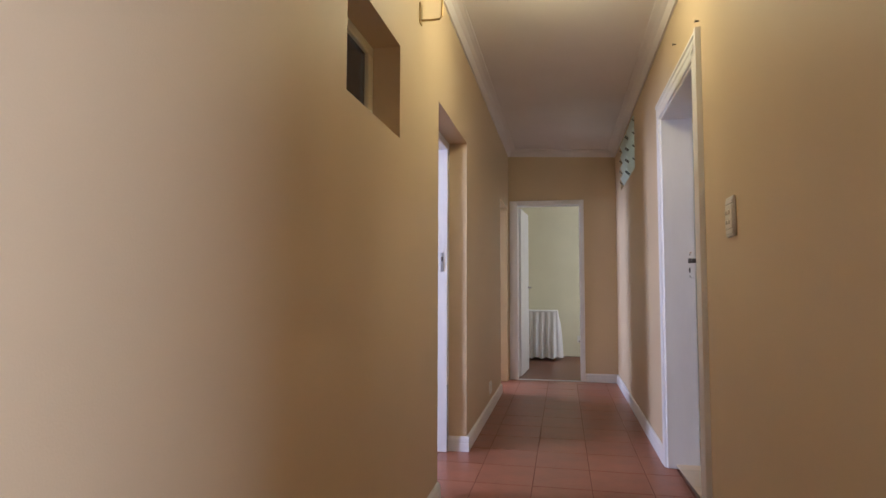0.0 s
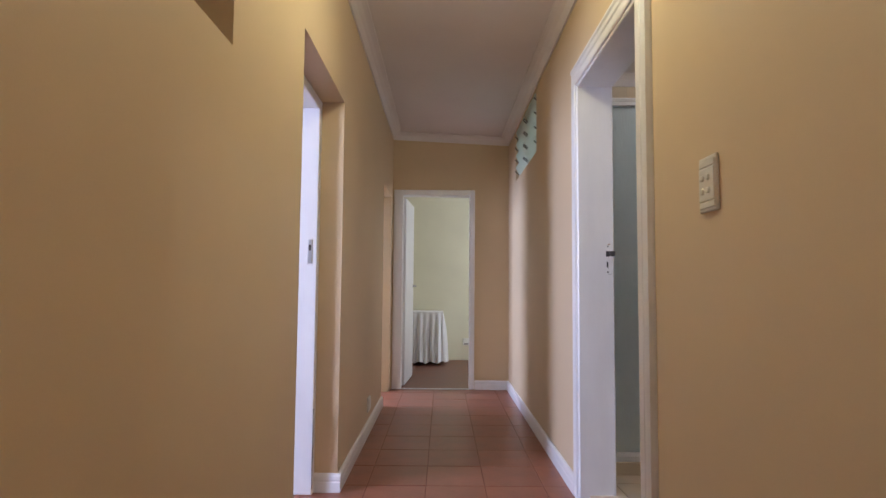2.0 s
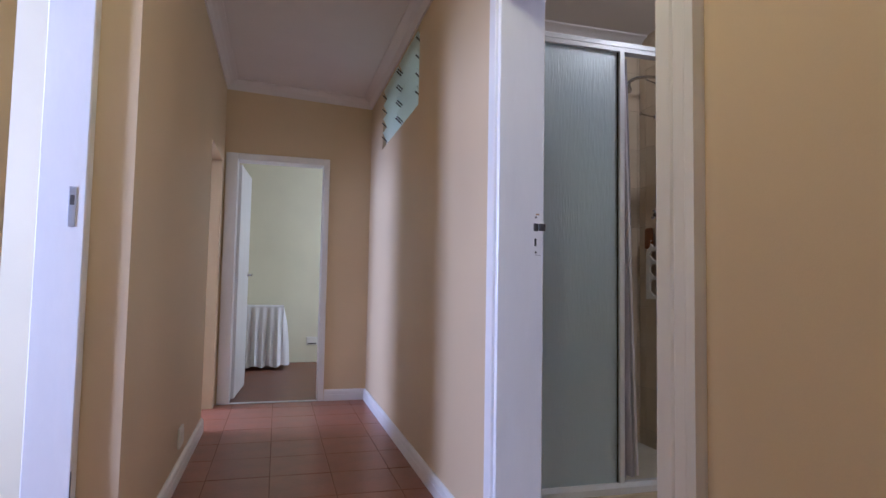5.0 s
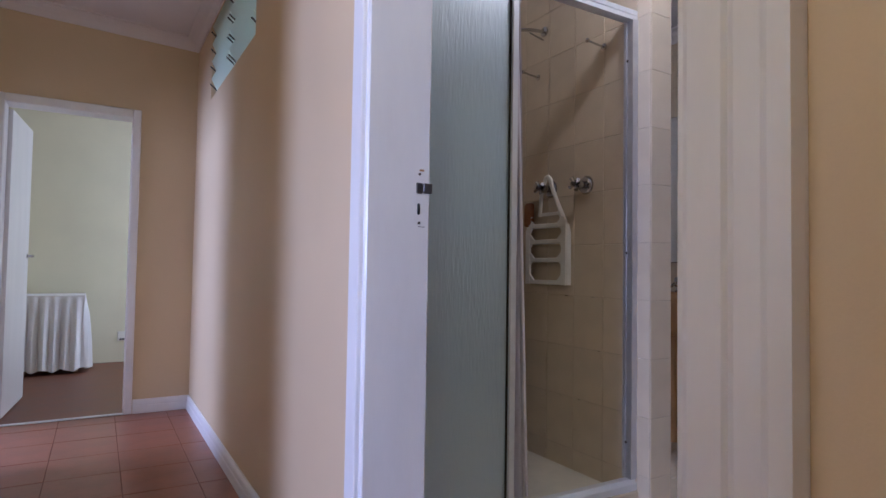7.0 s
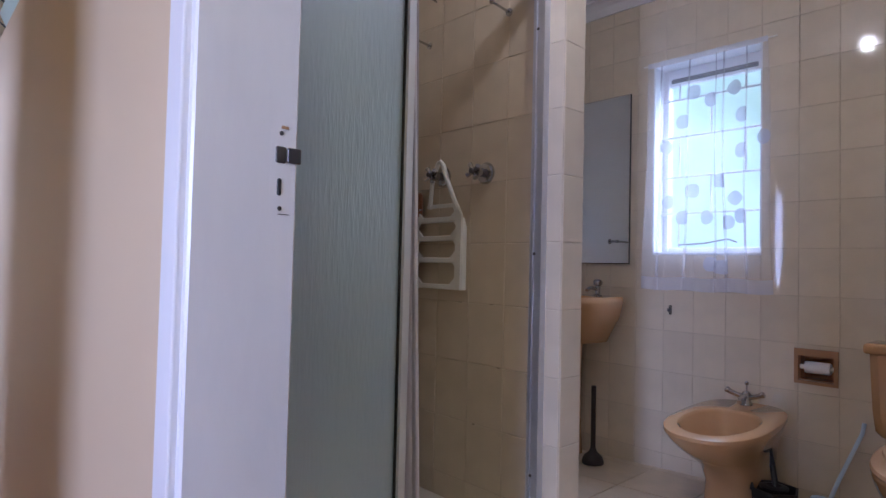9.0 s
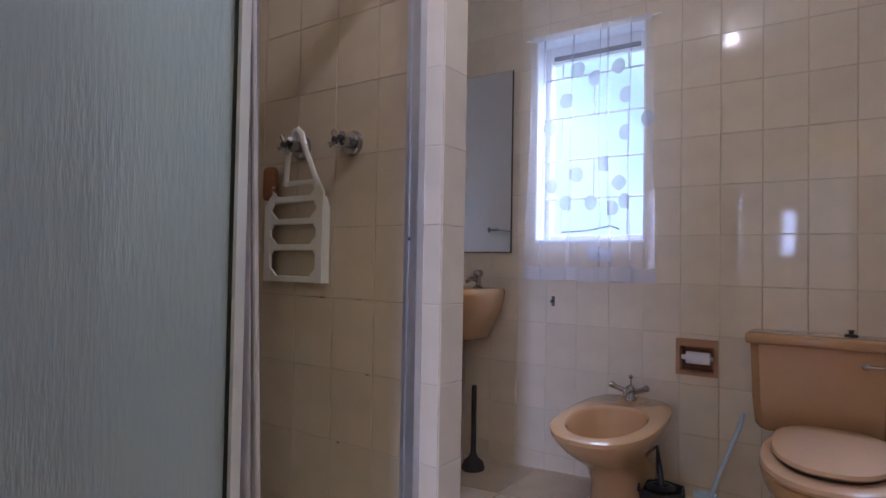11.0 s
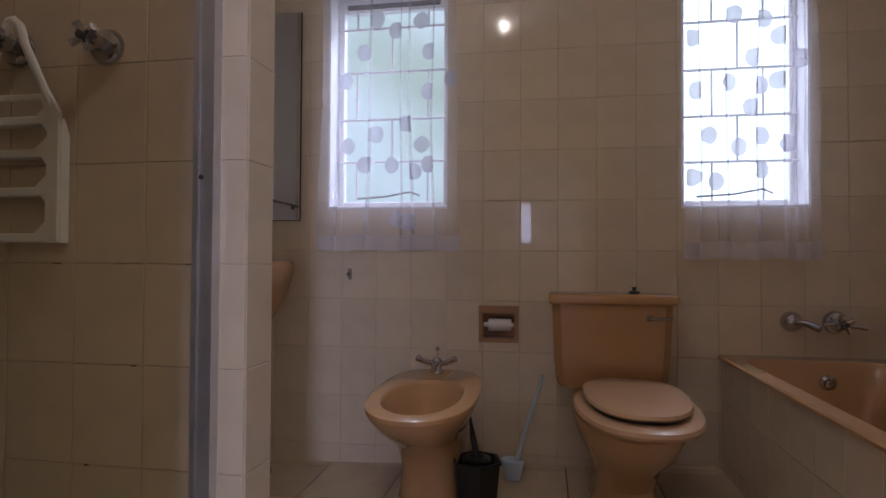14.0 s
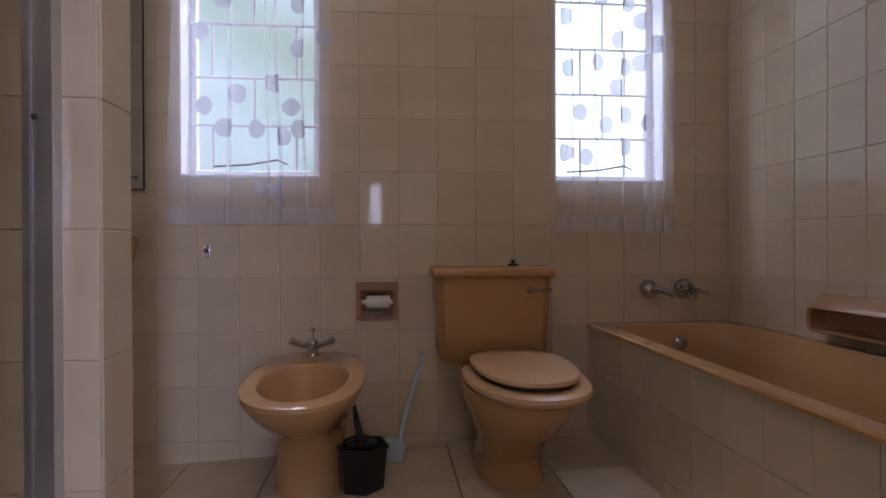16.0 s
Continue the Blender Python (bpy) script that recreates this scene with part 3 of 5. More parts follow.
def small_window():
    ob = thing("window_2", (XL - 0.16, 1.70, 1.612), "small high window in deep ochre recess, glass tinted as unlit room", "window")
    ob["kind"] = "structure"
    x = XL - 0.118
    part("frame_rail", box(x - 0.03, 1.422, 1.614, x + 0.01, 1.983, 1.645, 0.004), M_CREAM, ob)
    part("frame_rail", box(x - 0.03, 1.422, 1.935, x + 0.01, 1.983, 1.973, 0.004), M_CREAM, ob)
    part("frame_post", box(x - 0.03, 1.422, 1.645, x + 0.01, 1.455, 1.935, 0.004), M_CREAM, ob)
    part("frame_post", box(x - 0.03, 1.932, 1.645, x + 0.01, 1.983, 1.935, 0.004), M_CREAM, ob)
    # the glass colour hides the lit room behind, so it looks unlit
    part("pane", box(x - 0.014, 1.450, 1.640, x - 0.008, 1.950, 1.940), M_SHADEPANE, ob, "mottled glass pane tinted dark for an unlit room behind")


small_window()


def wall_bracket():
    ob = thing("wall_bracket", (XL, 2.30, 2.22), "bent brass wire bracket on ochre wall", "bracket")
    part("wall_plate", box(XL, 2.28, 2.205, XL + 0.006, 2.32, 2.30, 0.002), M_BRASS, ob)
    part("bent_rod", tube([(XL + 0.003, 2.30, 2.222), (XL + 0.05, 2.30, 2.220), (XL + 0.088, 2.30, 2.222), (XL + 0.098, 2.30, 2.232), (XL + 0.100, 2.30, 2.30), (XL + 0.10, 2.30, 2.33)], 0.005, 8), M_BRASS, ob, smooth=True)


wall_bracket()


def wall_socket(at, axis, label):
    x, y, z = at
    ob = thing("wall_socket", at, label, "socket")
    if axis == "x":
        part("plate", box(x, y - 0.06, z - 0.05, x + 0.012, y + 0.06, z + 0.05, 0.004, 2), M_WHITEPL, ob)
        part("cover", box(x + 0.011, y - 0.045, z - 0.035, x + 0.016, y + 0.045, z + 0.035, 0.003), M_WHITEPL, ob)
    else:
        part("plate", box(x - 0.07, y - 0.012, z - 0.05, x + 0.07, y, z + 0.05, 0.004, 2), M_WHITEPL, ob)
        part("cover", box(x - 0.06, y - 0.016, z - 0.040, x + 0.06, y - 0.011, z + 0.040, 0.003), M_WHITEPL, ob)
        part("plug_strip", box(x - 0.05, y - 0.022, z - 0.036, x + 0.05, y - 0.015, z - 0.022, 0.003), M_STEEL, ob)


wall_socket((XL, 4.78, 0.20), "x", "cream plastic wall plate above skirting")
wall_socket((0.70, YROOM, 0.26), "y", "white double wall socket on cream wall")


def nail(at):
    ob = thing("nail", at, "small rusty nail in wall", "nail")
    part("shank", lathe([(0.0035, -0.01), (0.0035, 0.014), (0.006, 0.015), (0.006, 0.017)], pose(*at, 0, -90, 0), 8), M_STEEL, ob)


nail((XR, 2.98, 2.30))
nail((XR, 2.47, 2.19))


def ceiling_light(at, r, label, name="ceiling_light"):
    ob = thing(name, at, label, "ceiling light")
    x, y, z = at
    k = 1.0 if r > 0.1 else 0.6
    part("base", lathe([(r * 0.9, 0), (r * 0.9, -0.02 * k), (r * 0.6, -0.03 * k)], pose(x, y, z), 24), M_WHITEPL, ob, smooth=True)
    g = part("globe", lathe([(r * 0.55, -0.028 * k), (r, -0.05 * k), (r * 0.95, -0.09 * k), (r * 0.6, -0.125 * k), (r * 0.1, -0.14 * k)], pose(x, y, z), 24), M_BULB, ob, "lit frosted glass globe", True)
    g.visible_shadow = False


ceiling_light((0.42, 2.5, CEIL), 0.13, "round frosted ceiling light, switched on")
ceiling_light((2.12, 3.40, BCEIL), 0.035, "small bare ceiling lamp, switched on")


def cloth_table():
    ob = thing("side_table", (0.12, 8.62, 0), "small side table under long pleated white cloth", "table")
    x0, x1, y0, y1, zt = -0.14, 0.345, 8.42, 8.88, 0.70
    part("tabletop", box(x0 + 0.02, y0 + 0.02, zt - 0.03, x1 - 0.02, y1 - 0.02, zt - 0.004, 0.004), M_BARE, ob)
    for px in (x0 + 0.05, x1 - 0.05):
        for py in (y0 + 0.05, y1 - 0.05):
            part("leg", box(px - 0.015, py - 0.015, 0, px + 0.015, py + 0.015, zt - 0.03), M_BARE, ob)
    cl = thing("table_cloth", (0.12, 8.62, zt), "white cloth hanging in pleats over side table", "table cloth")
    per = []
    n = 52
    for (ax, ay), (bx, by) in (((x0, y0), (x1, y0)), ((x1, y0), (x1, y1)), ((x1, y1), (x0, y1)), ((x0, y1), (x0, y0))):
        for k in range(n):
            t = k / n
            nx, ny = (by - ay), -(bx - ax)
            ln = math.hypot(nx, ny)
            per.append((ax + (bx - ax) * t, ay + (by - ay) * t, nx / ln, ny / ln, t))
    rings = []
    for j, z in enumerate((zt + 0.002, zt - 0.004, zt - 0.05, zt - 0.2, zt - 0.4, zt - 0.6, 0.035)):
        ring = []
        amp = 0.0 if j < 2 else 0.028 * min(1, (zt - z) / 0.25)
        for i, (px, py, nx, ny, t) in enumerate(per):
            w = amp * (math.sin(i * 0.72) + 0.5 * math.sin(i * 0.31 + 1.0)) + (zt - z) * 0.06
            ring.append(Vector((px + nx * w, py + ny * w, z + (0.012 * math.sin(i * 0.4) if j == 6 else 0))))
        rings.append(ring)
    part("cloth", loft(rings, (True, False)), M_CLOTH, cl, smooth=True)


cloth_table()


# ---- shower ----
def shower_screen():
    ob = thing("shower_screen", (1.8, 3.89, 0.05), "aluminium framed shower screen with rippled glass panel", "shower screen")
    y0, y1 = 3.868, 3.915
    rail = extrude_profile([(y0, 2.075), (y1, 2.075), (y1, 2.115), (y1 - 0.006, 2.122), (y0 + 0.006, 2.122), (y0, 2.115), (y0, 2.098), (y0 + 0.004, 2.095), (y0, 2.092)], "x", XB + 0.004, XS)
    part("top_rail", rail, M_RAIL, ob, "white coated top rail")
    part("bottom_rail", extrude_profile([(y0 - 0.006, 0.078), (y1, 0.078), (y1, 0.118), (y1 - 0.012, 0.124), (y0 + 0.006, 0.124), (y0 - 0.006, 0.106)], "x", XB + 0.004, XS), M_RAIL, ob)
    # darker metal than the rails: shade on this side put into the colour
    post = part("wall_channel", extrude_profile([(XS - 0.036, y0 - 0.004), (XS - 0.002, y0 - 0.004), (XS - 0.002, y1), (XS - 0.036, y1), (XS - 0.036, y1 - 0.012), (XS - 0.030, y1 - 0.014), (XS - 0.030, y0 + 0.012), (XS - 0.036, y0 + 0.010)], "z", 0.124, 2.075), M_ALU, ob)
    for z in (0.274, 1.072, 1.90):
        part("screw", lathe([(0.006, 0), (0.006, 0.002), (0.003, 0.004)], pose(XS - 0.036, 3.893, z, 0, -90, 0), 10), M_STEEL, post)
    g = part("glass_panel", box(XB + 0.006, 3.886, 0.124, 1.745, 3.892, 2.075), M_RIPPLE, ob, "grey rippled glass")
    part("glass_seal", box(1.742, 3.880, 0.124, 1.750, 3.898, 2.075), M_BLACK, ob, "black rubber edge seal")
    part("stile", extrude_profile([(1.748, y0), (1.772, y0), (1.772, y0 + 0.010), (1.768, y0 + 0.014), (1.772, y0 + 0.018), (1.772, y1 - 0.010), (1.748, y1 - 0.010)], "z", 0.124, 2.075), M_RAIL, ob)


shower_screen()


def shower_curtain():
    ob = thing("shower_curtain", (1.84, 3.94, 2.07), "white shower curtain bunched beside glass panel", "curtain")
    nu, nz = 60, 24
    rows = []
    for j in range(nz + 1):
        t = j / nz
        z = 2.07 - t * 1.94
        width = 0.036 + 0.052 * t ** 0.8
        row = []
        for i in range(nu + 1):
            s = i / nu
            x = 1.780 + s * width + 0.010 * math.sin(s * 9 + t * 2)
            y = 3.938 + 0.026 * math.sin(s * 6 * math.pi * 1.5 + 0.5 * math.sin(t * 3)) * (0.5 + 0.5 * t)
            row.append(Vector((x, y, z)))
        rows.append(row)
    bm = bmesh.new()
    vv = [[bm.verts.new(p) for p in r] for r in rows]
    for a, b in zip(vv, vv[1:]):
        for i in range(nu):
            bm.faces.new((a[i], a[i + 1], b[i + 1], b[i]))
    part("cloth", bm, M_SHCURT, ob, smooth=True)
    part("hem", tube([(1.800 + 0.060 * t, 3.925 - 0.02 * t, 2.06 - 1.92 * t) for t in [k / 10 for k in range(11)]], 0.007, 8), M_SHCURT, ob, "pale rolled hem", True)


shower_curtain()


def shower_tray():
    ob = thing("shower_tray", (1.8, 4.4, 0), "white shower tray behind tiled kerb", "shower tray")
    part("floor_pan", box(XB + 0.03, 3.93, -0.02, XS - 0.01, YB1 - 0.01, 0.055, 0.01), M_TRAY, ob)
    part("kerb", box(XB + 0.012, 3.852, -0.02, XS - 0.004, 3.928, 0.078, 0.004), M_TILE, ob, "cream tiled kerb")


shower_tray()


def cross_tap(parent, at, axis_pose, size=1.0):
    """A wall tap: escutcheon, body and a four-lobed handle, along the local z of axis_pose."""
    m = Matrix.Translation(at) @ axis_pose
    s = size
    part("escutcheon", lathe([(0.036 * s, 0), (0.036 * s, 0.004), (0.030 * s, 0.016), (0.020 * s, 0.020)], m, 24), M_CHROME, parent, smooth=True)
    part("body", lathe([(0.014 * s, 0.015), (0.014 * s, 0.045), (0.018 * s, 0.050), (0.018 * s, 0.062), (0.010 * s, 0.066)], m, 16), M_CHROME, parent, smooth=True)
    hb = bmesh.new()
    for k in range(4):
        a = k * math.pi / 2 + 0.5
        tube([m @ Vector((0, 0, 0.060 * s)), m @ Vector((0.018 * s * math.cos(a), 0.018 * s * math.sin(a), 0.062 * s)), m @ Vector((0.028 * s * math.cos(a), 0.028 * s * math.sin(a), 0.066 * s))], 0.006 * s, 8, hb, 0.008 * s)
    h = part("handle", hb, M_CHROME, parent, smooth=True)
    part("cap", lathe([(0.008 * s, 0.062 * s), (0.008 * s, 0.074 * s), (0.004 * s, 0.077 * s)], m, 12), M_STEEL, h, "dark index cap", True)


FROM_EAST = pose(0, 0, 0, 0, -90, 0)
for y, z in ((4.165, 1.397), (4.415, 1.405)):
    tp = thing("shower_tap", (XS, y, z), "chrome shower tap with round flange on cream tiles", "tap", "shower taps")
    cross_tap(tp, (XS - 0.006, y, z), FROM_EAST, 1.25)


def shower_head():
    ob = thing("overhead_shower", (XS, 4.43, 2.222), "chrome shower head on short wall arm", "shower head")
    part("flange", lathe([(0.026, 0), (0.026, 0.006), (0.012, 0.012)], pose(XS - 0.006, 4.476, 2.237, 0, -90, 0), 20), M_CHROME, ob, smooth=True)
    part("arm", tube([(XS - 0.01, 4.476, 2.237), (XS - 0.09, 4.486, 2.234), (XS - 0.16, 4.496, 2.222), (XS - 0.20, 4.501, 2.197)], 0.009, 10), M_CHROME, ob, smooth=True)
    part("rose", lathe([(0.010, 0.0), (0.014, -0.02), (0.034, -0.045), (0.036, -0.056), (0.0, -0.058)][:4], pose(XS - 0.20, 4.501, 2.197, 0, 28, 0), 20), M_CHROME, ob, smooth=True)
    part("brace", tube([(XS - 0.015, 4.476, 2.192), (XS - 0.10, 4.486, 2.217)], 0.004, 8), M_CHROME, ob)


shower_head()


def wall_hook(at, tag):
    ob = thing("wall_hook", at, tag, "hook", "hooks in the shower")
    x, y, z = at
    part("pin", tube([(x, y, z), (x - 0.05, y, z + 0.004), (x - 0.095, y + 0.004, z + 0.012)], 0.005, 8), M_CHROME, ob, smooth=True)
    part("flange", lathe([(0.016, 0), (0.016, 0.004), (0.008, 0.007)], pose(x, y, z, 0, -90, 0), 14), M_CHROME, ob, smooth=True)
    part("knob", lathe([(0.006, 0), (0.010, 0.004), (0.010, 0.010), (0.005, 0.013)], pose(x - 0.093, y + 0.004, z + 0.012, 0, -90, 0), 12), M_CHROME, ob, smooth=True)


wall_hook((XS - 0.006, 4.06, 2.022), "chrome pin hook on shower wall")
wall_hook((XS - 0.006, 4.525, 2.01), "chrome pin hook below shower head")


def shower_caddy():
    """White moulded caddy with a pierced front that tapers to a hook over the tap."""
    ob = thing("shower_caddy", (XS - 0.03, 4.46, 0.92), "white plastic shower caddy hanging from tap", "caddy")
    y0, y1, zb = 4.268, 4.572, 0.922
    xa, xb = XS - 0.034, XS - 0.008
    zs = (zb, zb + 0.112, zb + 0.205, zb + 0.285)
    for z in zs:
        part("shelf", box(xa, y0 + 0.004, z, xb, y1 - 0.004, z + 0.010, 0.003), M_WHITEPL, ob)
        part("front_bar", box(xa - 0.006, y0 + 0.02, z, xa + 0.003, y1 - 0.02, z + 0.022, 0.004, 2), M_WHITEPL, ob)
    part("front_bar", box(xa - 0.005, y0 + 0.03, zb + 0.345, xa + 0.004, y1 - 0.09, zb + 0.362, 0.004, 2), M_WHITEPL, ob)
    part("front_upright", extrude_profile([(y0, zb), (y0 + 0.034, zb), (y0 + 0.030, zb + 0.30), (y0 + 0.052, zb + 0.35), (y0 + 0.034, zb + 0.37), (y0, zb + 0.315)], "x", xa - 0.007, xa + 0.004), M_WHITEPL, ob)
    part("front_upright", extrude_profile([(y1, zb), (y1 - 0.034, zb), (y1 - 0.030, zb + 0.26), (y1 - 0.055, zb + 0.30), (y1 - 0.04, zb + 0.315), (y1, zb + 0.275)], "x", xa - 0.007, xa + 0.004), M_WHITEPL, ob)
    for z, top in zip(zs, zs[1:] + (zb + 0.345,)):
        for y, d in ((y0 + 0.031, 1), (y1 - 0.031, -1)):
            part("corner_web", extrude_profile([(y, z + 0.018), (y + d * 0.036, z + 0.020), (y, z + 0.052)], "x", xa - 0.006, xa + 0.003), M_WHITEPL, ob)
            part("corner_web", extrude_profile([(y, top + 0.002), (y + d * 0.018, top + 0.002), (y, top - 0.018)], "x", xa - 0.006, xa + 0.003), M_WHITEPL, ob)
    for y in (y0, y1):
        part("side_panel", extrude_profile([(xa, zb), (xb, zb), (xb, zb + 0.26), (xa + 0.01, zb + 0.30), (xa, zb + 0.30)], "y", y - 0.003, y + 0.003), M_WHITEPL, ob)
    hx = XS - 0.050
    part("strap", tube([(xa, y0 + 0.028, zb + 0.335), (hx, 4.355, 1.40), (hx, 4.371, 1.448), (hx, 4.388, 1.462), (hx, 4.404, 1.458)], 0.0105, 8), M_WHITEPL, ob, smooth=True)
    part("strap", tube([(xa, y1 - 0.105, zb + 0.345), (hx, 4.437, 1.38), (hx, 4.417, 1.43), (hx, 4.404, 1.458)], 0.0095, 8), M_WHITEPL, ob, smooth=True)


shower_caddy()


def sponge():
    ob = thing("bath_sponge", (XS - 0.05, 4.56, 1.218), "brown sponge standing on caddy shelf", "sponge")
    bm = box(XS - 0.044, 4.525, 1.218, XS - 0.014, 4.595, 1.345, 0.018, 3)
    for v in bm.verts:
        v.co += Vector((0.004 * noise.noise(v.co * 40), 0.004 * noise.noise(v.co * 37 + Vector((5, 0, 0))), 0))
    part("block", bm, M_SOAP, ob, smooth=True)


sponge()


# ---- bathroom windows ----
def bath_window(name, w, zs, aside):
    y0, y1, z0, z1 = w
    ob = thing(name, (XF + 0.1, (y0 + y1) / 2, z0), "white steel bathroom window with obscure glass and burglar bars", "window")
    ob["kind"] = "structure"
    x = XF + 0.10
    t = 0.028
    part("reveal", box(XF - 0.002, y0 + 0.0005, z0 - 0.0005, XF + 0.21, y0 + 0.008, z1, 0.001), M_WHITE, ob)
    part("reveal", box(XF - 0.002, y1 - 0.008, z0, XF + 0.21, y1 - 0.0005, z1, 0.001), M_WHITE, ob)
    part("window_sill", box(XF - 0.006, y0 + 0.001, z0 + 0.0005, XF + 0.21, y1 - 0.001, z0 + 0.014, 0.003), M_WHITE, ob)
    part("head_lining", box(XF - 0.002, y0 + 0.001, z1 - 0.012, XF + 0.21, y1 - 0.001, z1 - 0.0005, 0.001), M_WHITE, ob)
    part("frame_post", box(x, y0 + 0.008, z0 + 0.014, x + 0.035, y0 + 0.008 + t, z1 - 0.012, 0.004), M_WHITE, ob)
    part("frame_post", box(x, y1 - 0.008 - t, z0 + 0.014, x + 0.035, y1 - 0.008, z1 - 0.012, 0.004), M_WHITE, ob)
    part("frame_rail", box(x, y0 + 0.008 + t, z0 + 0.014, x + 0.035, y1 - 0.008 - t, z0 + 0.014 + t, 0.004), M_WHITE, ob)
    part("frame_rail", box(x, y0 + 0.008 + t, z1 - 0.10, x + 0.035, y1 - 0.008 - t, z1 - 0.012, 0.004), M_WHITE, ob)
    part("vent_strip", box(x - 0.006, y0 + 0.05, z1 - 0.085, x, y1 - 0.05, z1 - 0.062, 0.002), M_STEEL, ob, "dark ventilation strip")
    p = part("pane", box(x + 0.018, y0 + 0.03, z0 + 0.035, x + 0.023, y1 - 0.03, z1 - 0.095), M_PANE, ob, "bright obscure glass pane")
    p.visible_shadow = False
    for z in zs:
        part("burglar_bar", tube([(x - 0.012, y0 + 0.008, z), (x - 0.012, y1 - 0.008, z)], 0.006, 8), M_WHITE, ob)
    ym = (y0 + y1) / 2
    cells = [z0 + 0.04] + zs + [z1 - 0.10]
    for k in range(len(cells) - 1):
        ys = [ym] if k % 2 else [ym - aside, ym + aside]
        for yy in ys:
            part("burglar_bar", tube([(x - 0.012, yy, cells[k]), (x - 0.012, yy, cells[k + 1])], 0.005, 8), M_WHITE, ob)
    part("stay", tube([(x - 0.02, ym - 0.13, z0 + 0.066), (x - 0.03, ym - 0.09, z0 + 0.082), (x - 0.03, ym + 0.02, z0 + 0.062), (x - 0.02, ym + 0.16, z0 + 0.055)], 0.0042, 8), M_STEEL, ob, "window stay", True)


bath_window("window_3", W1, [1.327, 1.520, 1.735, 1.935], 0.165)
bath_window("window_4", W2, [1.294, 1.483, 1.676, 1.875], 0.098)


def curtain(name, y0, y1, z0, z1, pleats, dots, seed):
    """Sheer curtain with woven dots on a thin wire. pleats: (place, width) of the folds where the cloth laps over itself."""
    ob = thing(name, (XF - 0.03, (y0 + y1) / 2, z1), "sheer white voile curtain with grey dots hung over window", "curtain", "bathroom curtains")

    def at(s, t):
        z = z1 - t * (z1 - z0)
        mid = (y0 + y1) / 2
        y = (s - 0.5) * (y1 - y0) * (0.92 + 0.08 * t)
        out = 0.006 * math.sin(s * 23 + seed + 0.6 * math.sin(t * 2)) + 0.0035 * math.sin(s * 41 + seed * 2)
        for k, (c, w) in enumerate(pleats):
            u = (s - c - 0.012 * math.sin(t * 2.4 + k * 1.7)) / w
            e = math.exp(-u * u)
            y -= 2.5 * w * (y1 - y0) * u * e * (0.75 + 0.25 * t)
            out += 0.020 * e
        sway = 0.005 * math.sin(t * 7 + s * 5 + seed)
        return Vector((XF - 0.040 - out * (0.4 + 0.6 * t), mid + y + sway, z + (0.003 * math.sin(s * 17 + seed) if t > 0.92 else 0)))

    def sheet(part_name, mat, t0, t1, nz, text=""):
        nu = 160
        bm = bmesh.new()
        vv = [[bm.verts.new(at(i / nu, t0 + (t1 - t0) * j / nz)) for i in range(nu + 1)] for j in range(nz + 1)]
        for a, b in zip(vv, vv[1:]):
            for i in range(nu):
                bm.faces.new((a[i], a[i + 1], b[i + 1], b[i]))
        part(part_name, bm, mat, ob, text, True)

    sheet("heading", M_HEM, 0.0, 0.022, 2, "gathered heading")
    sheet("voile", M_SHEER, 0.022, 0.945, 40)
    sheet("hem", M_HEM, 0.945, 1.0, 4, "doubled hem")
    part("wire", tube([(XF - 0.030, y0 - 0.01, z1 - 0.008), (XF - 0.030, y1 + 0.01, z1 - 0.008)], 0.004, 8), M_WHITEPL, ob)
    for y, z in dots:
        t = (z1 - z) / (z1 - z0)
        s = min((k / 200 for k in range(8, 193)), key=lambda q: abs(at(q, t).y - y))
        wy, wz = 0.029 / (y1 - y0), 0.036 / (z1 - z0)
        bm = bmesh.new()
        mid = bm.verts.new(at(s, t) + Vector((-0.003, 0, 0)))
        rings = []
        for f in (0.35, 0.7, 1.0):
            rings.append([bm.verts.new(at(min(1, max(0, s + f * wy * math.cos(2 * math.pi * k / 24))), t + f * wz * math.sin(2 * math.pi * k / 24)) + Vector((-0.003, 0, 0))) for k in range(24)])
        for k in range(24):
            bm.faces.new((mid, rings[0][k], rings[0][(k + 1) % 24]))
            for a, b in zip(rings, rings[1:]):
                bm.faces.new((a[k], b[k], b[(k + 1) % 24], a[(k + 1) % 24]))
        part("dot", bm, M_DOT, ob)


curtain("voile_curtain", 3.470, 4.100, 0.925, 2.120, [(0.16, 0.022), (0.33, 0.030), (0.41, 0.022), (0.63, 0.034), (0.86, 0.026)], [(3.75, 1.87), (3.60, 1.77), (3.89, 1.78), (3.835, 1.426), (3.958, 1.376), (3.686, 1.465), (3.632, 1.376), (3.878, 1.293), (3.766, 1.289), (3.679, 1.262), (3.604, 1.29), (3.747, 1.06), (3.676, 1.046), (3.512, 1.652), (3.966, 1.659), (3.638, 1.907), (3.831, 1.923), (3.60, 1.60)], 3)
curtain("voile_curtain", 2.082, 2.580, 0.895, 2.120, [(0.10, 0.028), (0.19, 0.034), (0.28, 0.036), (0.46, 0.024), (0.68, 0.020), (0.90, 0.022)], [(2.559, 1.766), (2.392, 1.85), (2.283, 1.825), (2.222, 1.755), (2.324, 1.676), (2.531, 1.557), (2.419, 1.584), (2.305, 1.566), (2.335, 1.481), (2.485, 1.378), (2.379, 1.33), (2.297, 1.37), (2.462, 1.197), (2.298, 1.241), (2.557, 1.215), (2.227, 1.583), (2.16, 1.664), (2.229, 1.336)], 8)


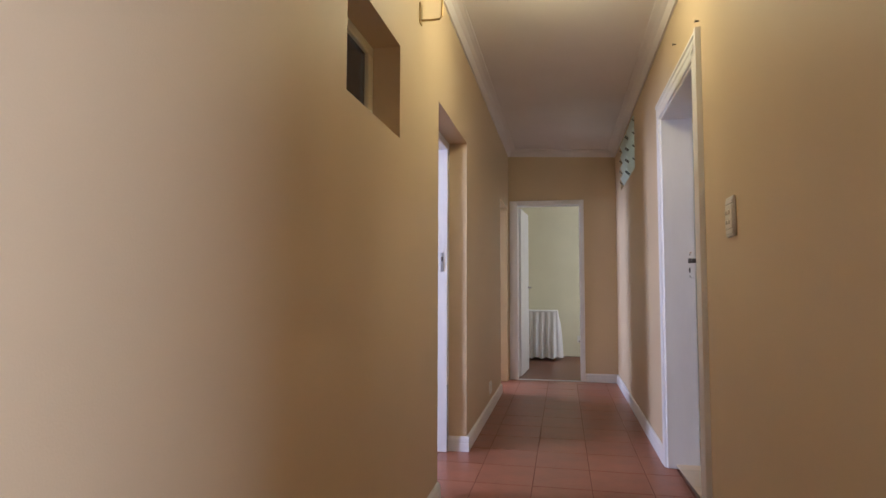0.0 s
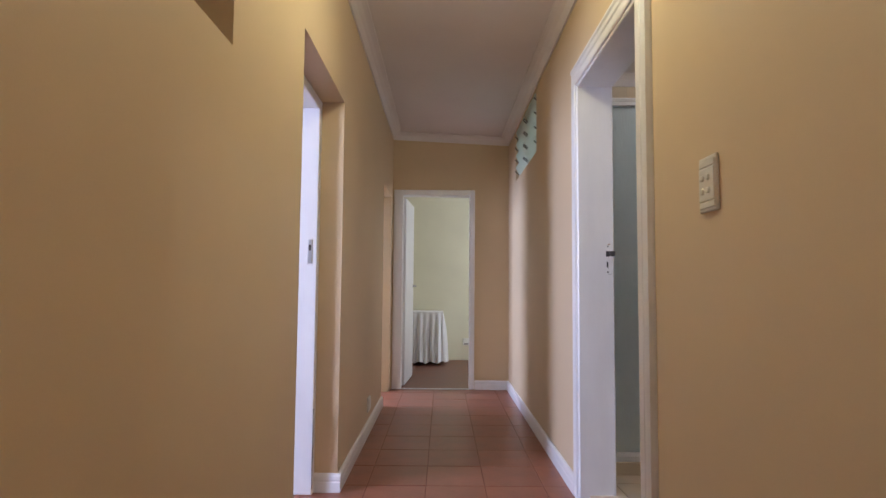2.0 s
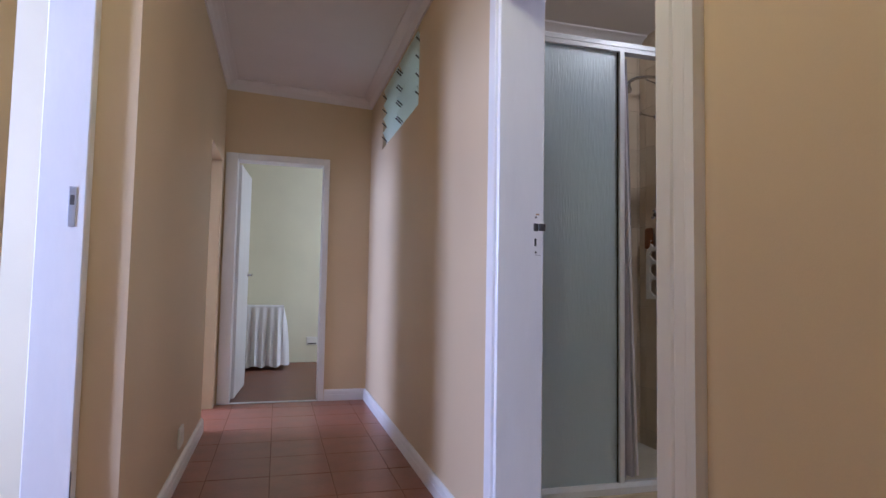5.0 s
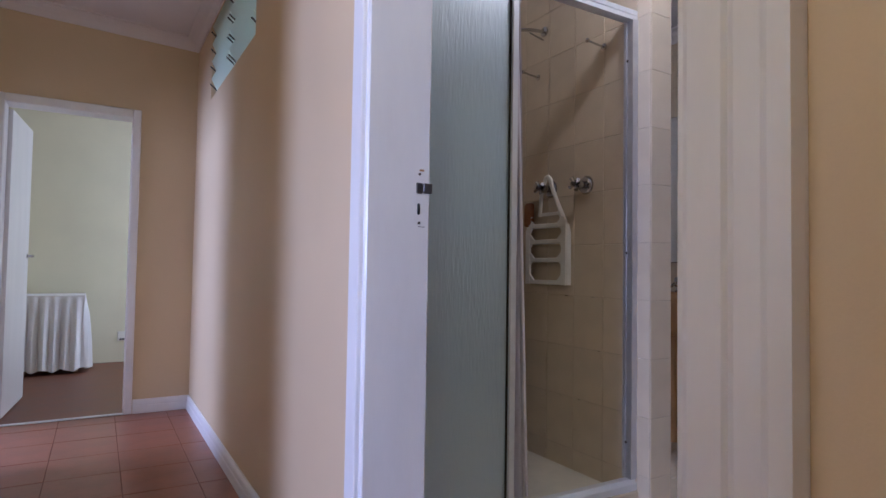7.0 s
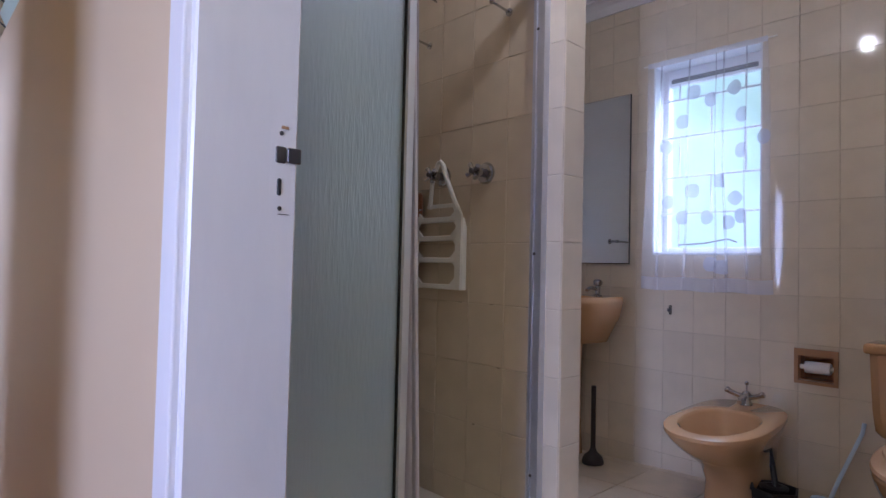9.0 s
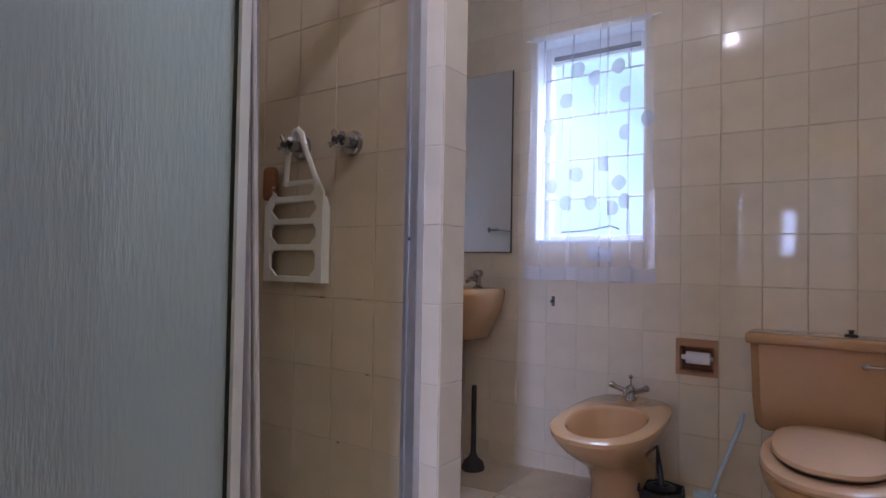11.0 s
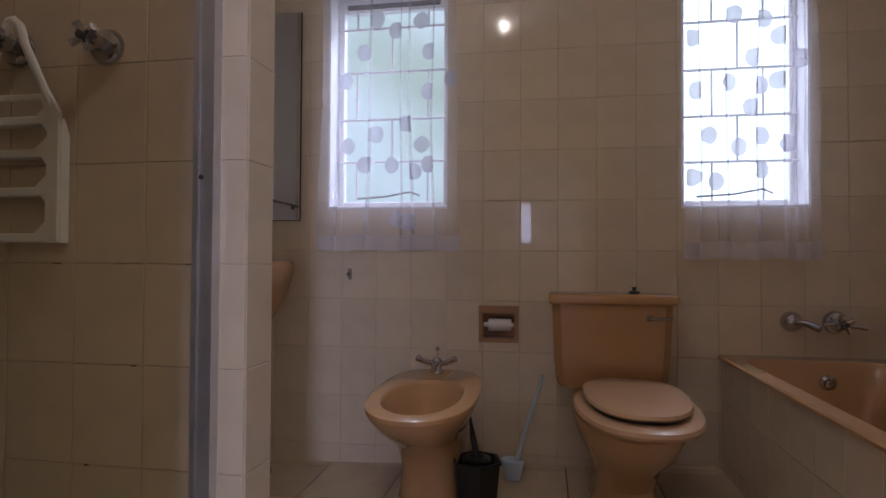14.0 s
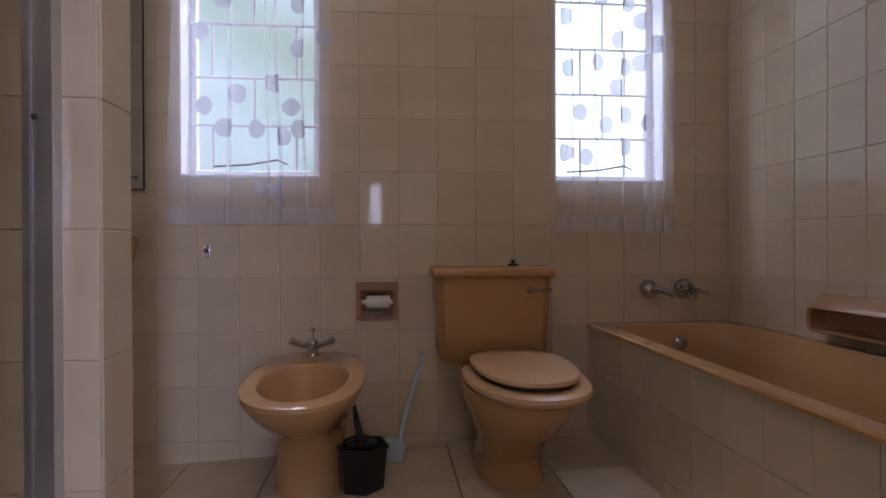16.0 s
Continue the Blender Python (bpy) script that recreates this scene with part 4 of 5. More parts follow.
# ---- basin and mirror ----
def wall_mirror():
    ob = thing("wall_mirror", (XF, 4.46, 1.055), "frameless wall mirror with dark worn edge above basin", "mirror")
    y0, y1, z0, z1 = 4.190, 4.685, 1.056, 1.992
    x = XF - 0.020
    part("backing", box(x + 0.005, y0, z0, XF - 0.007, y1, z1, 0.001), M_BLACK, ob, "dark backing edge")
    part("silvered_glass", box(x, y0 + 0.003, z0 + 0.003, x + 0.0045, y1 - 0.003, z1 - 0.003, 0.001), M_MIRROR, ob)


wall_mirror()


def wash_basin():
    cx, cy, zt = XF - 0.20, 4.435, 0.877
    ob = thing("wash_basin", (XF, cy, bath_floor(cy)), "peach ceramic pedestal wash basin", "wash basin")
    n = 44
    outer = [egg(cx + 0.06, cy, 0.625, 0.14, 0.13, 0.14, n, 2.4, 5), egg(cx + 0.04, cy, 0.68, 0.20, 0.15, 0.175, n, 2.4, 5), egg(cx + 0.02, cy, 0.76, 0.245, 0.17, 0.225, n, 2.6, 5), egg(cx, cy, 0.845, 0.262, 0.19, 0.245, n, 2.8, 6), egg(cx, cy, 0.864, 0.260, 0.19, 0.245, n, 2.8, 6), egg(cx, cy, zt, 0.252, 0.188, 0.239, n, 2.8, 6), egg(cx - 0.03, cy, zt - 0.004, 0.195, 0.115, 0.195, n, 2.4, 3), egg(cx - 0.03, cy, zt - 0.035, 0.18, 0.105, 0.18, n, 2.3, 2.6), egg(cx - 0.03, cy, zt - 0.11, 0.12, 0.08, 0.15, n), egg(cx - 0.03, cy, zt - 0.14, 0.03, 0.03, 0.03, n)]
    part("bowl", loft(outer), M_CERAMIC, ob, smooth=True)
    pc = cy + 0.09
    ped = [egg(cx + 0.08, pc, bath_floor(cy), 0.11, 0.10, 0.085, n, 2.4, 4), egg(cx + 0.08, pc, bath_floor(cy) + 0.02, 0.10, 0.10, 0.08, n, 2.4, 4), egg(cx + 0.08, pc, 0.30, 0.085, 0.10, 0.068, n, 2.4, 4), egg(cx + 0.07, pc, 0.55, 0.095, 0.10, 0.08, n, 2.4, 4), egg(cx + 0.06, pc, 0.70, 0.10, 0.12, 0.09, n, 2.4, 4)]
    part("pedestal", loft(ped), M_CERAMIC, ob, smooth=True)
    for dy in (-0.09, 0.09):
        m = pose(XF - 0.075, cy + dy, zt - 0.002)
        part("tap", lathe([(0.022, 0), (0.022, 0.006), (0.014, 0.012), (0.014, 0.055), (0.024, 0.060), (0.026, 0.082), (0.014, 0.092)], m, 18), M_CHROME, ob, smooth=True)
        part("spout", tube([(XF - 0.085, cy + dy, zt + 0.035), (XF - 0.13, cy + dy * 0.9, zt + 0.045), (XF - 0.165, cy + dy * 0.85, zt + 0.030)], 0.010, 10), M_CHROME, ob, smooth=True)


wash_basin()


structure("wall_alcove", box(XS + 0.13, YB1 - 0.017, -0.02, XF - 0.008, YB1 - 0.005, BCEIL - 0.075), M_ALCOVE, "pale painted wall beside basin")


def towel_rail():
    """A thin rod on two posts on the wall beside the basin."""
    y, z, x0, x1 = YB1 - 0.017, 1.215, 2.60, 2.97
    ob = thing("towel_rail", (x0, y, z), "thin chrome towel rail on pale wall beside basin", "towel rail")
    part("rod", tube([(x0 - 0.01, y - 0.055, z), (x1 + 0.01, y - 0.055, z)], 0.006, 10), M_CHROME, ob, smooth=True)
    for x in (x0, x1):
        part("post", lathe([(0.018, 0), (0.018, 0.005), (0.008, 0.009), (0.008, 0.050), (0.011, 0.054), (0.011, 0.064)], pose(x, y, z, 90), 14), M_CHROME, ob, smooth=True)


towel_rail()


def plunger():
    x, y = 3.44, 4.295
    z = bath_floor(y)
    ob = thing("toilet_plunger", (x, y, z), "black rubber plunger with dark handle on tiled floor", "plunger")
    part("cup", lathe([(0.055, 0.0), (0.058, 0.012), (0.048, 0.04), (0.022, 0.062), (0.014, 0.085)], pose(x, y, z), 22), M_DARKRUB, ob, smooth=True)
    part("handle", tube([(x, y, z + 0.07), (x, y, z + 0.25), (x, y, z + 0.41)], 0.013, 12), M_DARKRUB, ob, smooth=True)


plunger()


# ---- bidet, toilet ----
def bidet():
    cy = 3.532
    z = bath_floor(cy)
    ob = thing("bidet", (3.30, cy, z), "peach ceramic bidet with chrome mixer tap", "bidet")
    n = 48
    zr = 0.405
    rings = [egg(3.33, cy, z, 0.15, 0.20, 0.122, n, 2.4, 4), egg(3.33, cy, z + 0.012, 0.145, 0.20, 0.116, n, 2.4, 4), egg(3.33, cy, 0.14, 0.14, 0.20, 0.110, n, 2.3, 4), egg(3.31, cy, 0.22, 0.17, 0.22, 0.124, n, 2.2, 4), egg(3.25, cy, 0.275, 0.225, 0.28, 0.132, n, 2.2, 4), egg(3.19, cy, 0.325, 0.258, 0.35, 0.157, n, 2.2, 3.4), egg(3.17, cy, 0.365, 0.288, 0.375, 0.179, n, 2.2, 3.2), egg(3.17, cy, zr - 0.016, 0.306, 0.378, 0.190, n, 2.2, 3.2), egg(3.17, cy, zr - 0.004, 0.304, 0.377, 0.189, n, 2.2, 3.2), egg(3.17, cy, zr, 0.296, 0.372, 0.182, n, 2.2, 3.2), egg(3.165, cy, zr + 0.001, 0.245, 0.185, 0.140, n, 2.1, 2.3), egg(3.165, cy, zr - 0.006, 0.238, 0.178, 0.134, n, 2.1, 2.3), egg(3.165, cy, zr - 0.012, 0.236, 0.176, 0.132, n, 2.1, 2.3), egg(3.17, cy, zr - 0.07, 0.215, 0.155, 0.116, n, 2.1, 2.3), egg(3.18, cy, zr - 0.14, 0.15, 0.10, 0.078, n), egg(3.18, cy, zr - 0.165, 0.05, 0.045, 0.04, n), egg(3.18, cy, zr - 0.168, 0.03, 0.03, 0.03, n)]
    bm = loft(rings)
    for v in bm.verts:
        if v.co.z > 0.29:
            v.co.z += 0.030 * min(1, max(0, (v.co.x - 2.88) / 0.62)) * min(1, (v.co.z - 0.29) / 0.09)
    part("bowl", bm, M_CERAMIC, ob, smooth=True)
    part("waste_ring", lathe([(0.030, 0), (0.030, 0.004), (0.018, 0.003), (0.016, -0.004)], pose(3.18, cy, zr - 0.166), 18), M_CHROME, ob, smooth=True)
    tx, ty = 3.48, cy + 0.012
    zr += 0.026
    tap = part("mixer_tap", lathe([(0.026, 0), (0.026, 0.01), (0.018, 0.022), (0.020, 0.05), (0.012, 0.062)], pose(tx, ty, zr), 18), M_CHROME, ob, "chrome bidet mixer", True)
    part("spout", tube([(tx, ty, zr + 0.035), (tx - 0.05, ty, zr + 0.045), (tx - 0.085, ty, zr + 0.025)], 0.011, 10), M_CHROME, tap, smooth=True)
    part("lift_rod", lathe([(0.003, 0.05), (0.003, 0.088), (0.008, 0.090), (0.009, 0.100), (0.004, 0.106)], pose(tx + 0.005, ty, zr), 10), M_CHROME, tap, smooth=True)
    for s in (-1, 1):
        hb = tube([(tx, ty, zr + 0.035), (tx - 0.005, ty + s * 0.035, zr + 0.042), (tx - 0.02, ty + s * 0.068, zr + 0.056)], 0.011, 10)
        lathe([(0.012, 0), (0.014, 0.006), (0.014, 0.014), (0.008, 0.018)], pose(tx - 0.02, ty + s * 0.066, zr + 0.056, s * -60, 0, 0), 12, hb)
        part("handle", hb, M_CHROME, tap, smooth=True)


bidet()


def toilet():
    cy = 2.848
    z = bath_floor(cy)
    ob = thing("toilet", (3.25, cy, z), "peach ceramic close-coupled toilet with closed lid", "toilet")
    n = 48
    zr = 0.392
    rings = [egg(3.26, cy, z, 0.16, 0.25, 0.110, n, 2.4, 4), egg(3.26, cy, z + 0.015, 0.155, 0.25, 0.105, n, 2.4, 4), egg(3.26, cy, 0.14, 0.15, 0.25, 0.095, n, 2.3, 4), egg(3.24, cy, 0.22, 0.20, 0.27, 0.115, n, 2.2, 4), egg(3.20, cy, 0.29, 0.29, 0.30, 0.150, n, 2.1, 4), egg(3.18, cy, 0.35, 0.325, 0.32, 0.170, n, 2.1, 4), egg(3.18, cy, zr - 0.01, 0.338, 0.33, 0.177, n, 2.1, 4.5), egg(3.18, cy, zr, 0.332, 0.33, 0.173, n, 2.1, 4.5), egg(3.15, cy, zr + 0.001, 0.29, 0.16, 0.128, n), egg(3.15, cy, zr - 0.10, 0.20, 0.12, 0.09, n)]
    part("bowl", loft(rings), M_CERAMIC, ob, smooth=True)
    sc = 3.165
    cy -= 0.022
    seat = [egg(sc, cy, zr + 0.004, 0.345, 0.215, 0.188, n, 2.3, 3), egg(sc, cy, zr + 0.014, 0.353, 0.22, 0.195, n, 2.3, 3), egg(sc, cy, zr + 0.026, 0.349, 0.22, 0.192, n, 2.3, 3), egg(sc, cy, zr + 0.032, 0.335, 0.21, 0.182, n, 2.3, 3), egg(sc, cy, zr + 0.032, 0.27, 0.15, 0.120, n), egg(sc, cy, zr + 0.004, 0.27, 0.15, 0.120, n), egg(sc, cy, zr + 0.004, 0.345, 0.215, 0.188, n, 2.3, 3)]
    part("seat", loft(seat, (False, False)), M_SEAT, ob, "peach plastic seat ring", True)
    # dark slab stands in for the shade in the gap under the lid
    part("gap_buffer", loft([egg(sc + 0.02, cy, zr + 0.033, 0.302, 0.185, 0.152, n, 2.3, 3), egg(sc + 0.02, cy, zr + 0.043, 0.302, 0.185, 0.152, n, 2.3, 3)]), M_DARKRUB, ob)
    lid = [egg(sc + 0.02, cy, zr + 0.043, 0.310, 0.19, 0.158, n, 2.3, 3), egg(sc + 0.02, cy, zr + 0.050, 0.319, 0.195, 0.165, n, 2.3, 3), egg(sc + 0.02, cy, zr + 0.060, 0.314, 0.195, 0.163, n, 2.3, 3), egg(sc + 0.02, cy, zr + 0.068, 0.28, 0.18, 0.140, n, 2.3, 3), egg(sc + 0.02, cy, zr + 0.071, 0.18, 0.10, 0.09, n, 2.3, 3)]
    part("lid", loft(lid), M_SEAT, ob, "closed peach plastic lid", True)
    for s in (-1, 1):
        part("hinge", tube([(3.395, cy + s * 0.06, zr + 0.032), (3.395, cy + s * 0.11, zr + 0.032)], 0.012, 10), M_SEAT, ob, smooth=True)
    y0, y1 = 2.642, 3.093
    x0, x1 = 3.425, XF - 0.008
    rr = []
    for zz, ins in ((0.398, 0.035), (0.42, 0.020), (0.50, 0.012), (0.720, 0.004)):
        rr.append([Vector((x0 + ins, y0 + ins + 0.03, zz)), Vector((x0 + ins + 0.0, y1 - ins - 0.03, zz)), Vector((x0 + ins + 0.03, y1 - ins, zz)), Vector((x1, y1 - ins, zz)), Vector((x1, y0 + ins, zz)), Vector((x0 + ins + 0.03, y0 + ins, zz))])
    cis = part("cistern", loft(rr), M_CERAMIC, ob, "peach ceramic cistern", True)
    part("cistern_lid", box(x0 - 0.012, y0 - 0.010, 0.720, x1, y1 + 0.010, 0.760, 0.012, 3), M_CERAMIC, ob, smooth=True)
    lev = lathe([(0.012, 0), (0.012, 0.008), (0.008, 0.012)], pose(x0 + 0.003, 2.735, 0.672, 0, -90, 0), 14)
    tube([(x0 - 0.008, 2.735, 0.672), (x0 - 0.012, 2.70, 0.672), (x0 - 0.006, 2.655, 0.674)], 0.006, 8, lev)
    part("flush_lever", lev, M_CHROME, cis, "chrome flush lever", True)


toilet()


def small_clip():
    at = (3.53, 2.775, 0.760)
    ob = thing("drain_stopper", at, "small black rubber stopper on cistern lid", "stopper")
    bm = lathe([(0.022, 0.0), (0.020, 0.008), (0.008, 0.010), (0.007, 0.018), (0.010, 0.020), (0.010, 0.024)], pose(*at), 16)
    part("stopper", bm, M_BLACK, ob, smooth=True)


small_clip()


def paper_holder():
    y0, y1, z0, z1 = HOLD
    ob = thing("toilet_roll_holder", (XF, (y0 + y1) / 2, z0), "recessed peach ceramic toilet roll holder", "toilet roll holder")
    xo = XF - 0.012
    hole = (y0 + 0.016, y1 - 0.016, z0 + 0.015, z1 - 0.031)
    part("surround", wall_mesh("x", xo, 0.022, y0, y1, z0, z1, [hole]), M_HOLDER, ob)
    part("niche", box(XF + 0.070, y0 + 0.016, z0 + 0.016, XF + 0.078, y1 - 0.016, z1 - 0.016), M_BROWNCER, ob)
    part("niche_side", box(XF + 0.010, y0 + 0.0152, z0 + 0.016, XF + 0.070, y0 + 0.021, z1 - 0.02), M_BROWNCER, ob)
    part("niche_side", box(XF + 0.010, y1 - 0.021, z0 + 0.016, XF + 0.070, y1 - 0.0152, z1 - 0.02), M_BROWNCER, ob)
    part("niche_top", box(XF + 0.010, y0 + 0.021, z1 - 0.031, XF + 0.070, y1 - 0.021, z1 - 0.022), M_BROWNCER, ob)
    part("niche_base", box(XF + 0.010, y0 + 0.021, z0 + 0.0152, XF + 0.070, y1 - 0.021, z0 + 0.020), M_BROWNCER, ob)
    part("spindle", tube([(XF + 0.012, y0 + 0.02, z0 + 0.072), (XF + 0.012, y1 - 0.02, z0 + 0.072)], 0.010, 12), M_WHITEPL, ob, smooth=True)
    rl = thing("toilet_roll", (XF + 0.012, (y0 + y1) / 2, z0 + 0.072), "nearly used white toilet roll in holder", "toilet roll")
    part("paper", lathe([(0.014, -0.048), (0.025, -0.048), (0.026, -0.04), (0.026, 0.04), (0.025, 0.048), (0.014, 0.048)], pose(XF + 0.012, (y0 + y1) / 2 - 0.004, z0 + 0.072, 90), 20), M_PAPER, rl, smooth=True)


paper_holder()


def robe_hook():
    y, z = 3.96, 0.822
    ob = thing("stopper_holder", (XF, y, z), "small chrome clip on cream tiles", "hook")
    part("plate", box(XF - 0.008, y - 0.008, z - 0.024, XF - 0.004, y + 0.008, z + 0.024, 0.003), M_CHROME, ob)
    part("pin", lathe([(0.006, 0), (0.006, 0.012), (0.009, 0.014), (0.009, 0.018)], pose(XF - 0.008, y, z, 0, -90, 0), 12), M_STEEL, ob, smooth=True)


robe_hook()


def toilet_brush():
    x, y = 3.235, 3.355
    z = bath_floor(y)
    ob = thing("toilet_brush", (x, y, z), "black plastic toilet brush in hexagonal holder", "toilet brush")
    rings = []
    for r, h in ((0.068, 0.0), (0.075, 0.006), (0.088, 0.138), (0.094, 0.140), (0.094, 0.150), (0.086, 0.150), (0.066, 0.02)):
        rings.append([Vector((x + r * math.cos(a), y + r * math.sin(a), z + h)) for a in [k * math.pi / 3 + 0.25 for k in range(6)]])
    part("holder", loft(rings), M_BLACK, ob)
    part("handle", tube([(x + 0.01, y - 0.01, z + 0.10), (x + 0.045, y + 0.020, z + 0.22), (x + 0.075, y + 0.042, z + 0.345)], 0.011, 12), M_BLACK, ob, smooth=True)
    part("lid_ring", lathe([(0.050, 0.146), (0.052, 0.154), (0.030, 0.158), (0.018, 0.150)], pose(x, y, z), 20), M_BLACK, ob, smooth=True)


toilet_brush()


def floor_scoop():
    z = bath_floor(3.2)
    ob = thing("cleaning_scoop", (3.45, 3.24, z), "pale blue plastic cleaning brush leaning beside toilet", "cleaning brush")
    rings = []
    for h, a, b in ((0.0, 0.030, 0.022), (0.035, 0.038, 0.030), (0.075, 0.046, 0.036), (0.080, 0.040, 0.030), (0.01, 0.026, 0.018)):
        rings.append([Vector((3.45 + b * math.cos(t), 3.24 + a * math.sin(t), z + h)) for t in [k * 2 * math.pi / 18 for k in range(18)]])
    part("cup", loft(rings), M_BLUEPL, ob, smooth=True)
    part("handle", tube([(3.45, 3.235, z + 0.03), (3.51, 3.20, z + 0.15), (3.585, 3.135, z + 0.34), (3.592, 3.130, z + 0.38)], 0.008, 10), M_BLUEPL, ob, smooth=True)


floor_scoop()


# ---- bath ----
BX0 = 1.92
BY1, BZ = 2.452, 0.521


def rounded_rect(x0, y0, x1, y1, r, z, n=8):
    pts = []
    for cx, cy, a0 in ((x1 - r, y1 - r, 0), (x0 + r, y1 - r, 90), (x0 + r, y0 + r, 180), (x1 - r, y0 + r, 270)):
        for k in range(n + 1):
            a = radians(a0 + 90 * k / n)
            pts.append(Vector((cx + r * math.cos(a), cy + r * math.sin(a), z)))
    return pts


def bathtub():
    ob = thing("bathtub", (2.75, 2.14, 0.05), "peach built-in bathtub with tiled front panel", "bathtub")
    xa, xb, ya, yb = BX0, XF - 0.007, YB0 + 0.007, BY1
    rings = [rounded_rect(xa, ya, xb, yb, 0.012, BZ - 0.014), rounded_rect(xa, ya, xb, yb, 0.012, BZ - 0.006), rounded_rect(xa + 0.006, ya, xb, yb - 0.006, 0.012, BZ), rounded_rect(xa + 0.10, ya + 0.055, xb - 0.095, yb - 0.050, 0.12, BZ + 0.002), rounded_rect(xa + 0.108, ya + 0.063, xb - 0.103, yb - 0.058, 0.12, BZ - 0.008), rounded_rect(xa + 0.16, ya + 0.08, xb - 0.13, yb - 0.085, 0.12, BZ - 0.16), rounded_rect(xa + 0.24, ya + 0.11, xb - 0.17, yb - 0.125, 0.12, BZ - 0.34), rounded_rect(xa + 0.32, ya + 0.16, xb - 0.24, yb - 0.19, 0.10, BZ - 0.37)]
    part("tub", loft(rings, (False, True)), M_CERAMIC, ob, smooth=True)
    ov = part("overflow", lathe([(0.030, 0), (0.030, 0.006), (0.018, 0.012), (0.016, 0.006)], pose(XF - 0.124, 2.108, 0.448, 0, -100, 0), 20), M_CHROME, ob, "chrome overflow fitting", True)
    part("overflow_knob", lathe([(0.014, 0.006), (0.015, 0.018), (0.008, 0.022)], pose(XF - 0.124, 2.108, 0.448, 0, -100, 0), 14), M_CHROME, ov, smooth=True)
    part("panel", box(xa + 0.01, BY1 - 0.045, 0.02, xb, BY1 - 0.022, BZ - 0.016), M_TILEGROUT, ob, "grout backing of tiled front")
    return ob


tub = bathtub()

for y in (2.183, 2.030):
    tp = thing("bath_tap", (XF, y, 0.661), "chrome bath tap with round flange on cream tiles", "tap", "bath taps")
    if y > 2.1:
        part("escutcheon", lathe([(0.040, 0), (0.040, 0.006), (0.032, 0.030), (0.022, 0.040), (0.016, 0.044)], pose(XF - 0.006, y, 0.655, 0, -90, 0), 24), M_CHROME, tp, smooth=True)
        part("spout", tube([(XF - 0.04, y, 0.660), (XF - 0.085, y - 0.025, 0.655), (XF - 0.12, y - 0.055, 0.638)], 0.013, 12), M_CHROME, tp, smooth=True)
    else:
        cross_tap(tp, (XF - 0.006, y, 0.655), FROM_EAST, 1.25)
        part("side_arm", tube([(XF - 0.06, y + 0.06, 0.650), (XF - 0.065, y, 0.654), (XF - 0.06, y - 0.085, 0.640)], 0.009, 10), M_CHROME, tp, smooth=True)


def soap_dish():
    """A rounded ceramic tray with a scooped front, fixed to the tiles."""
    x0, x1, z0, z1 = 2.66, 3.070, 0.552, 0.680
    y = YB0 + 0.004
    ob = thing("soap_dish", ((x0 + x1) / 2, y, z0), "brown ceramic soap shelf on tiled bath wall", "soap dish")

    def ring(yy, ins, top, r):
        pts = rounded_rect(x0 + ins, z0 + ins * 0.5, x1 - ins, z1 - top, r, 0.0, 6)
        return [Vector((p.x, yy, p.y)) for p in pts]

    rings = [ring(y, 0.0, 0.0, 0.030), ring(y + 0.022, 0.0, 0.0, 0.032), ring(y + 0.060, 0.006, 0.022, 0.032), ring(y + 0.078, 0.014, 0.036, 0.030), ring(y + 0.082, 0.022, 0.044, 0.026), ring(y + 0.076, 0.030, 0.048, 0.022), ring(y + 0.050, 0.030, 0.030, 0.022), ring(y + 0.024, 0.034, 0.016, 0.022), ring(y + 0.014, 0.050, 0.028, 0.020)]
    part("tray", loft(rings), M_HOLDER, ob, smooth=True)


soap_dish()

# ---- tiles ----
TILES = {}


def tile_mesh(w, h, d, ch, mat, slope=0.0):
    key = (round(w, 3), round(h, 3), d, mat.name, slope)
    if key in TILES:
        return TILES[key]
    a, b = round(w, 3) / 2, round(h, 3) / 2
    ring = [((-a, -b), 0), ((a, -b), 0), ((a, b), 0), ((-a, b), 0)]
    vs = [(x, y, 0) for (x, y), _ in ring] + [(x, y, d - ch * 0.6) for (x, y), _ in ring] + [(math.copysign(abs(x) - ch, x), math.copysign(abs(y) - ch, y), d) for (x, y), _ in ring]
    fs = []
    for base in (0, 4):
        for k in range(4):
            fs.append((base + k, base + (k + 1) % 4, base + 4 + (k + 1) % 4, base + 4 + k))
    fs.append((8, 9, 10, 11))
    me = bpy.data.meshes.new("tile")
    me.from_pydata(vs, [], fs)
    me.update()
    me.materials.append(mat)
    TILES[key] = me
    return me


def subtract(rects, hole):
    out = []
    for a, b, c, d in rects:
        p, q, r, s = hole
        if q <= a or p >= b or s <= c or r >= d:
            out.append((a, b, c, d))
            continue
        if a < p:
            out.append((a, p, c, d))
        if b > q:
            out.append((q, b, c, d))
        u, v = max(a, p), min(b, q)
        if c < r:
            out.append((u, v, c, r))
        if d > s:
            out.append((u, v, s, d))
    return out


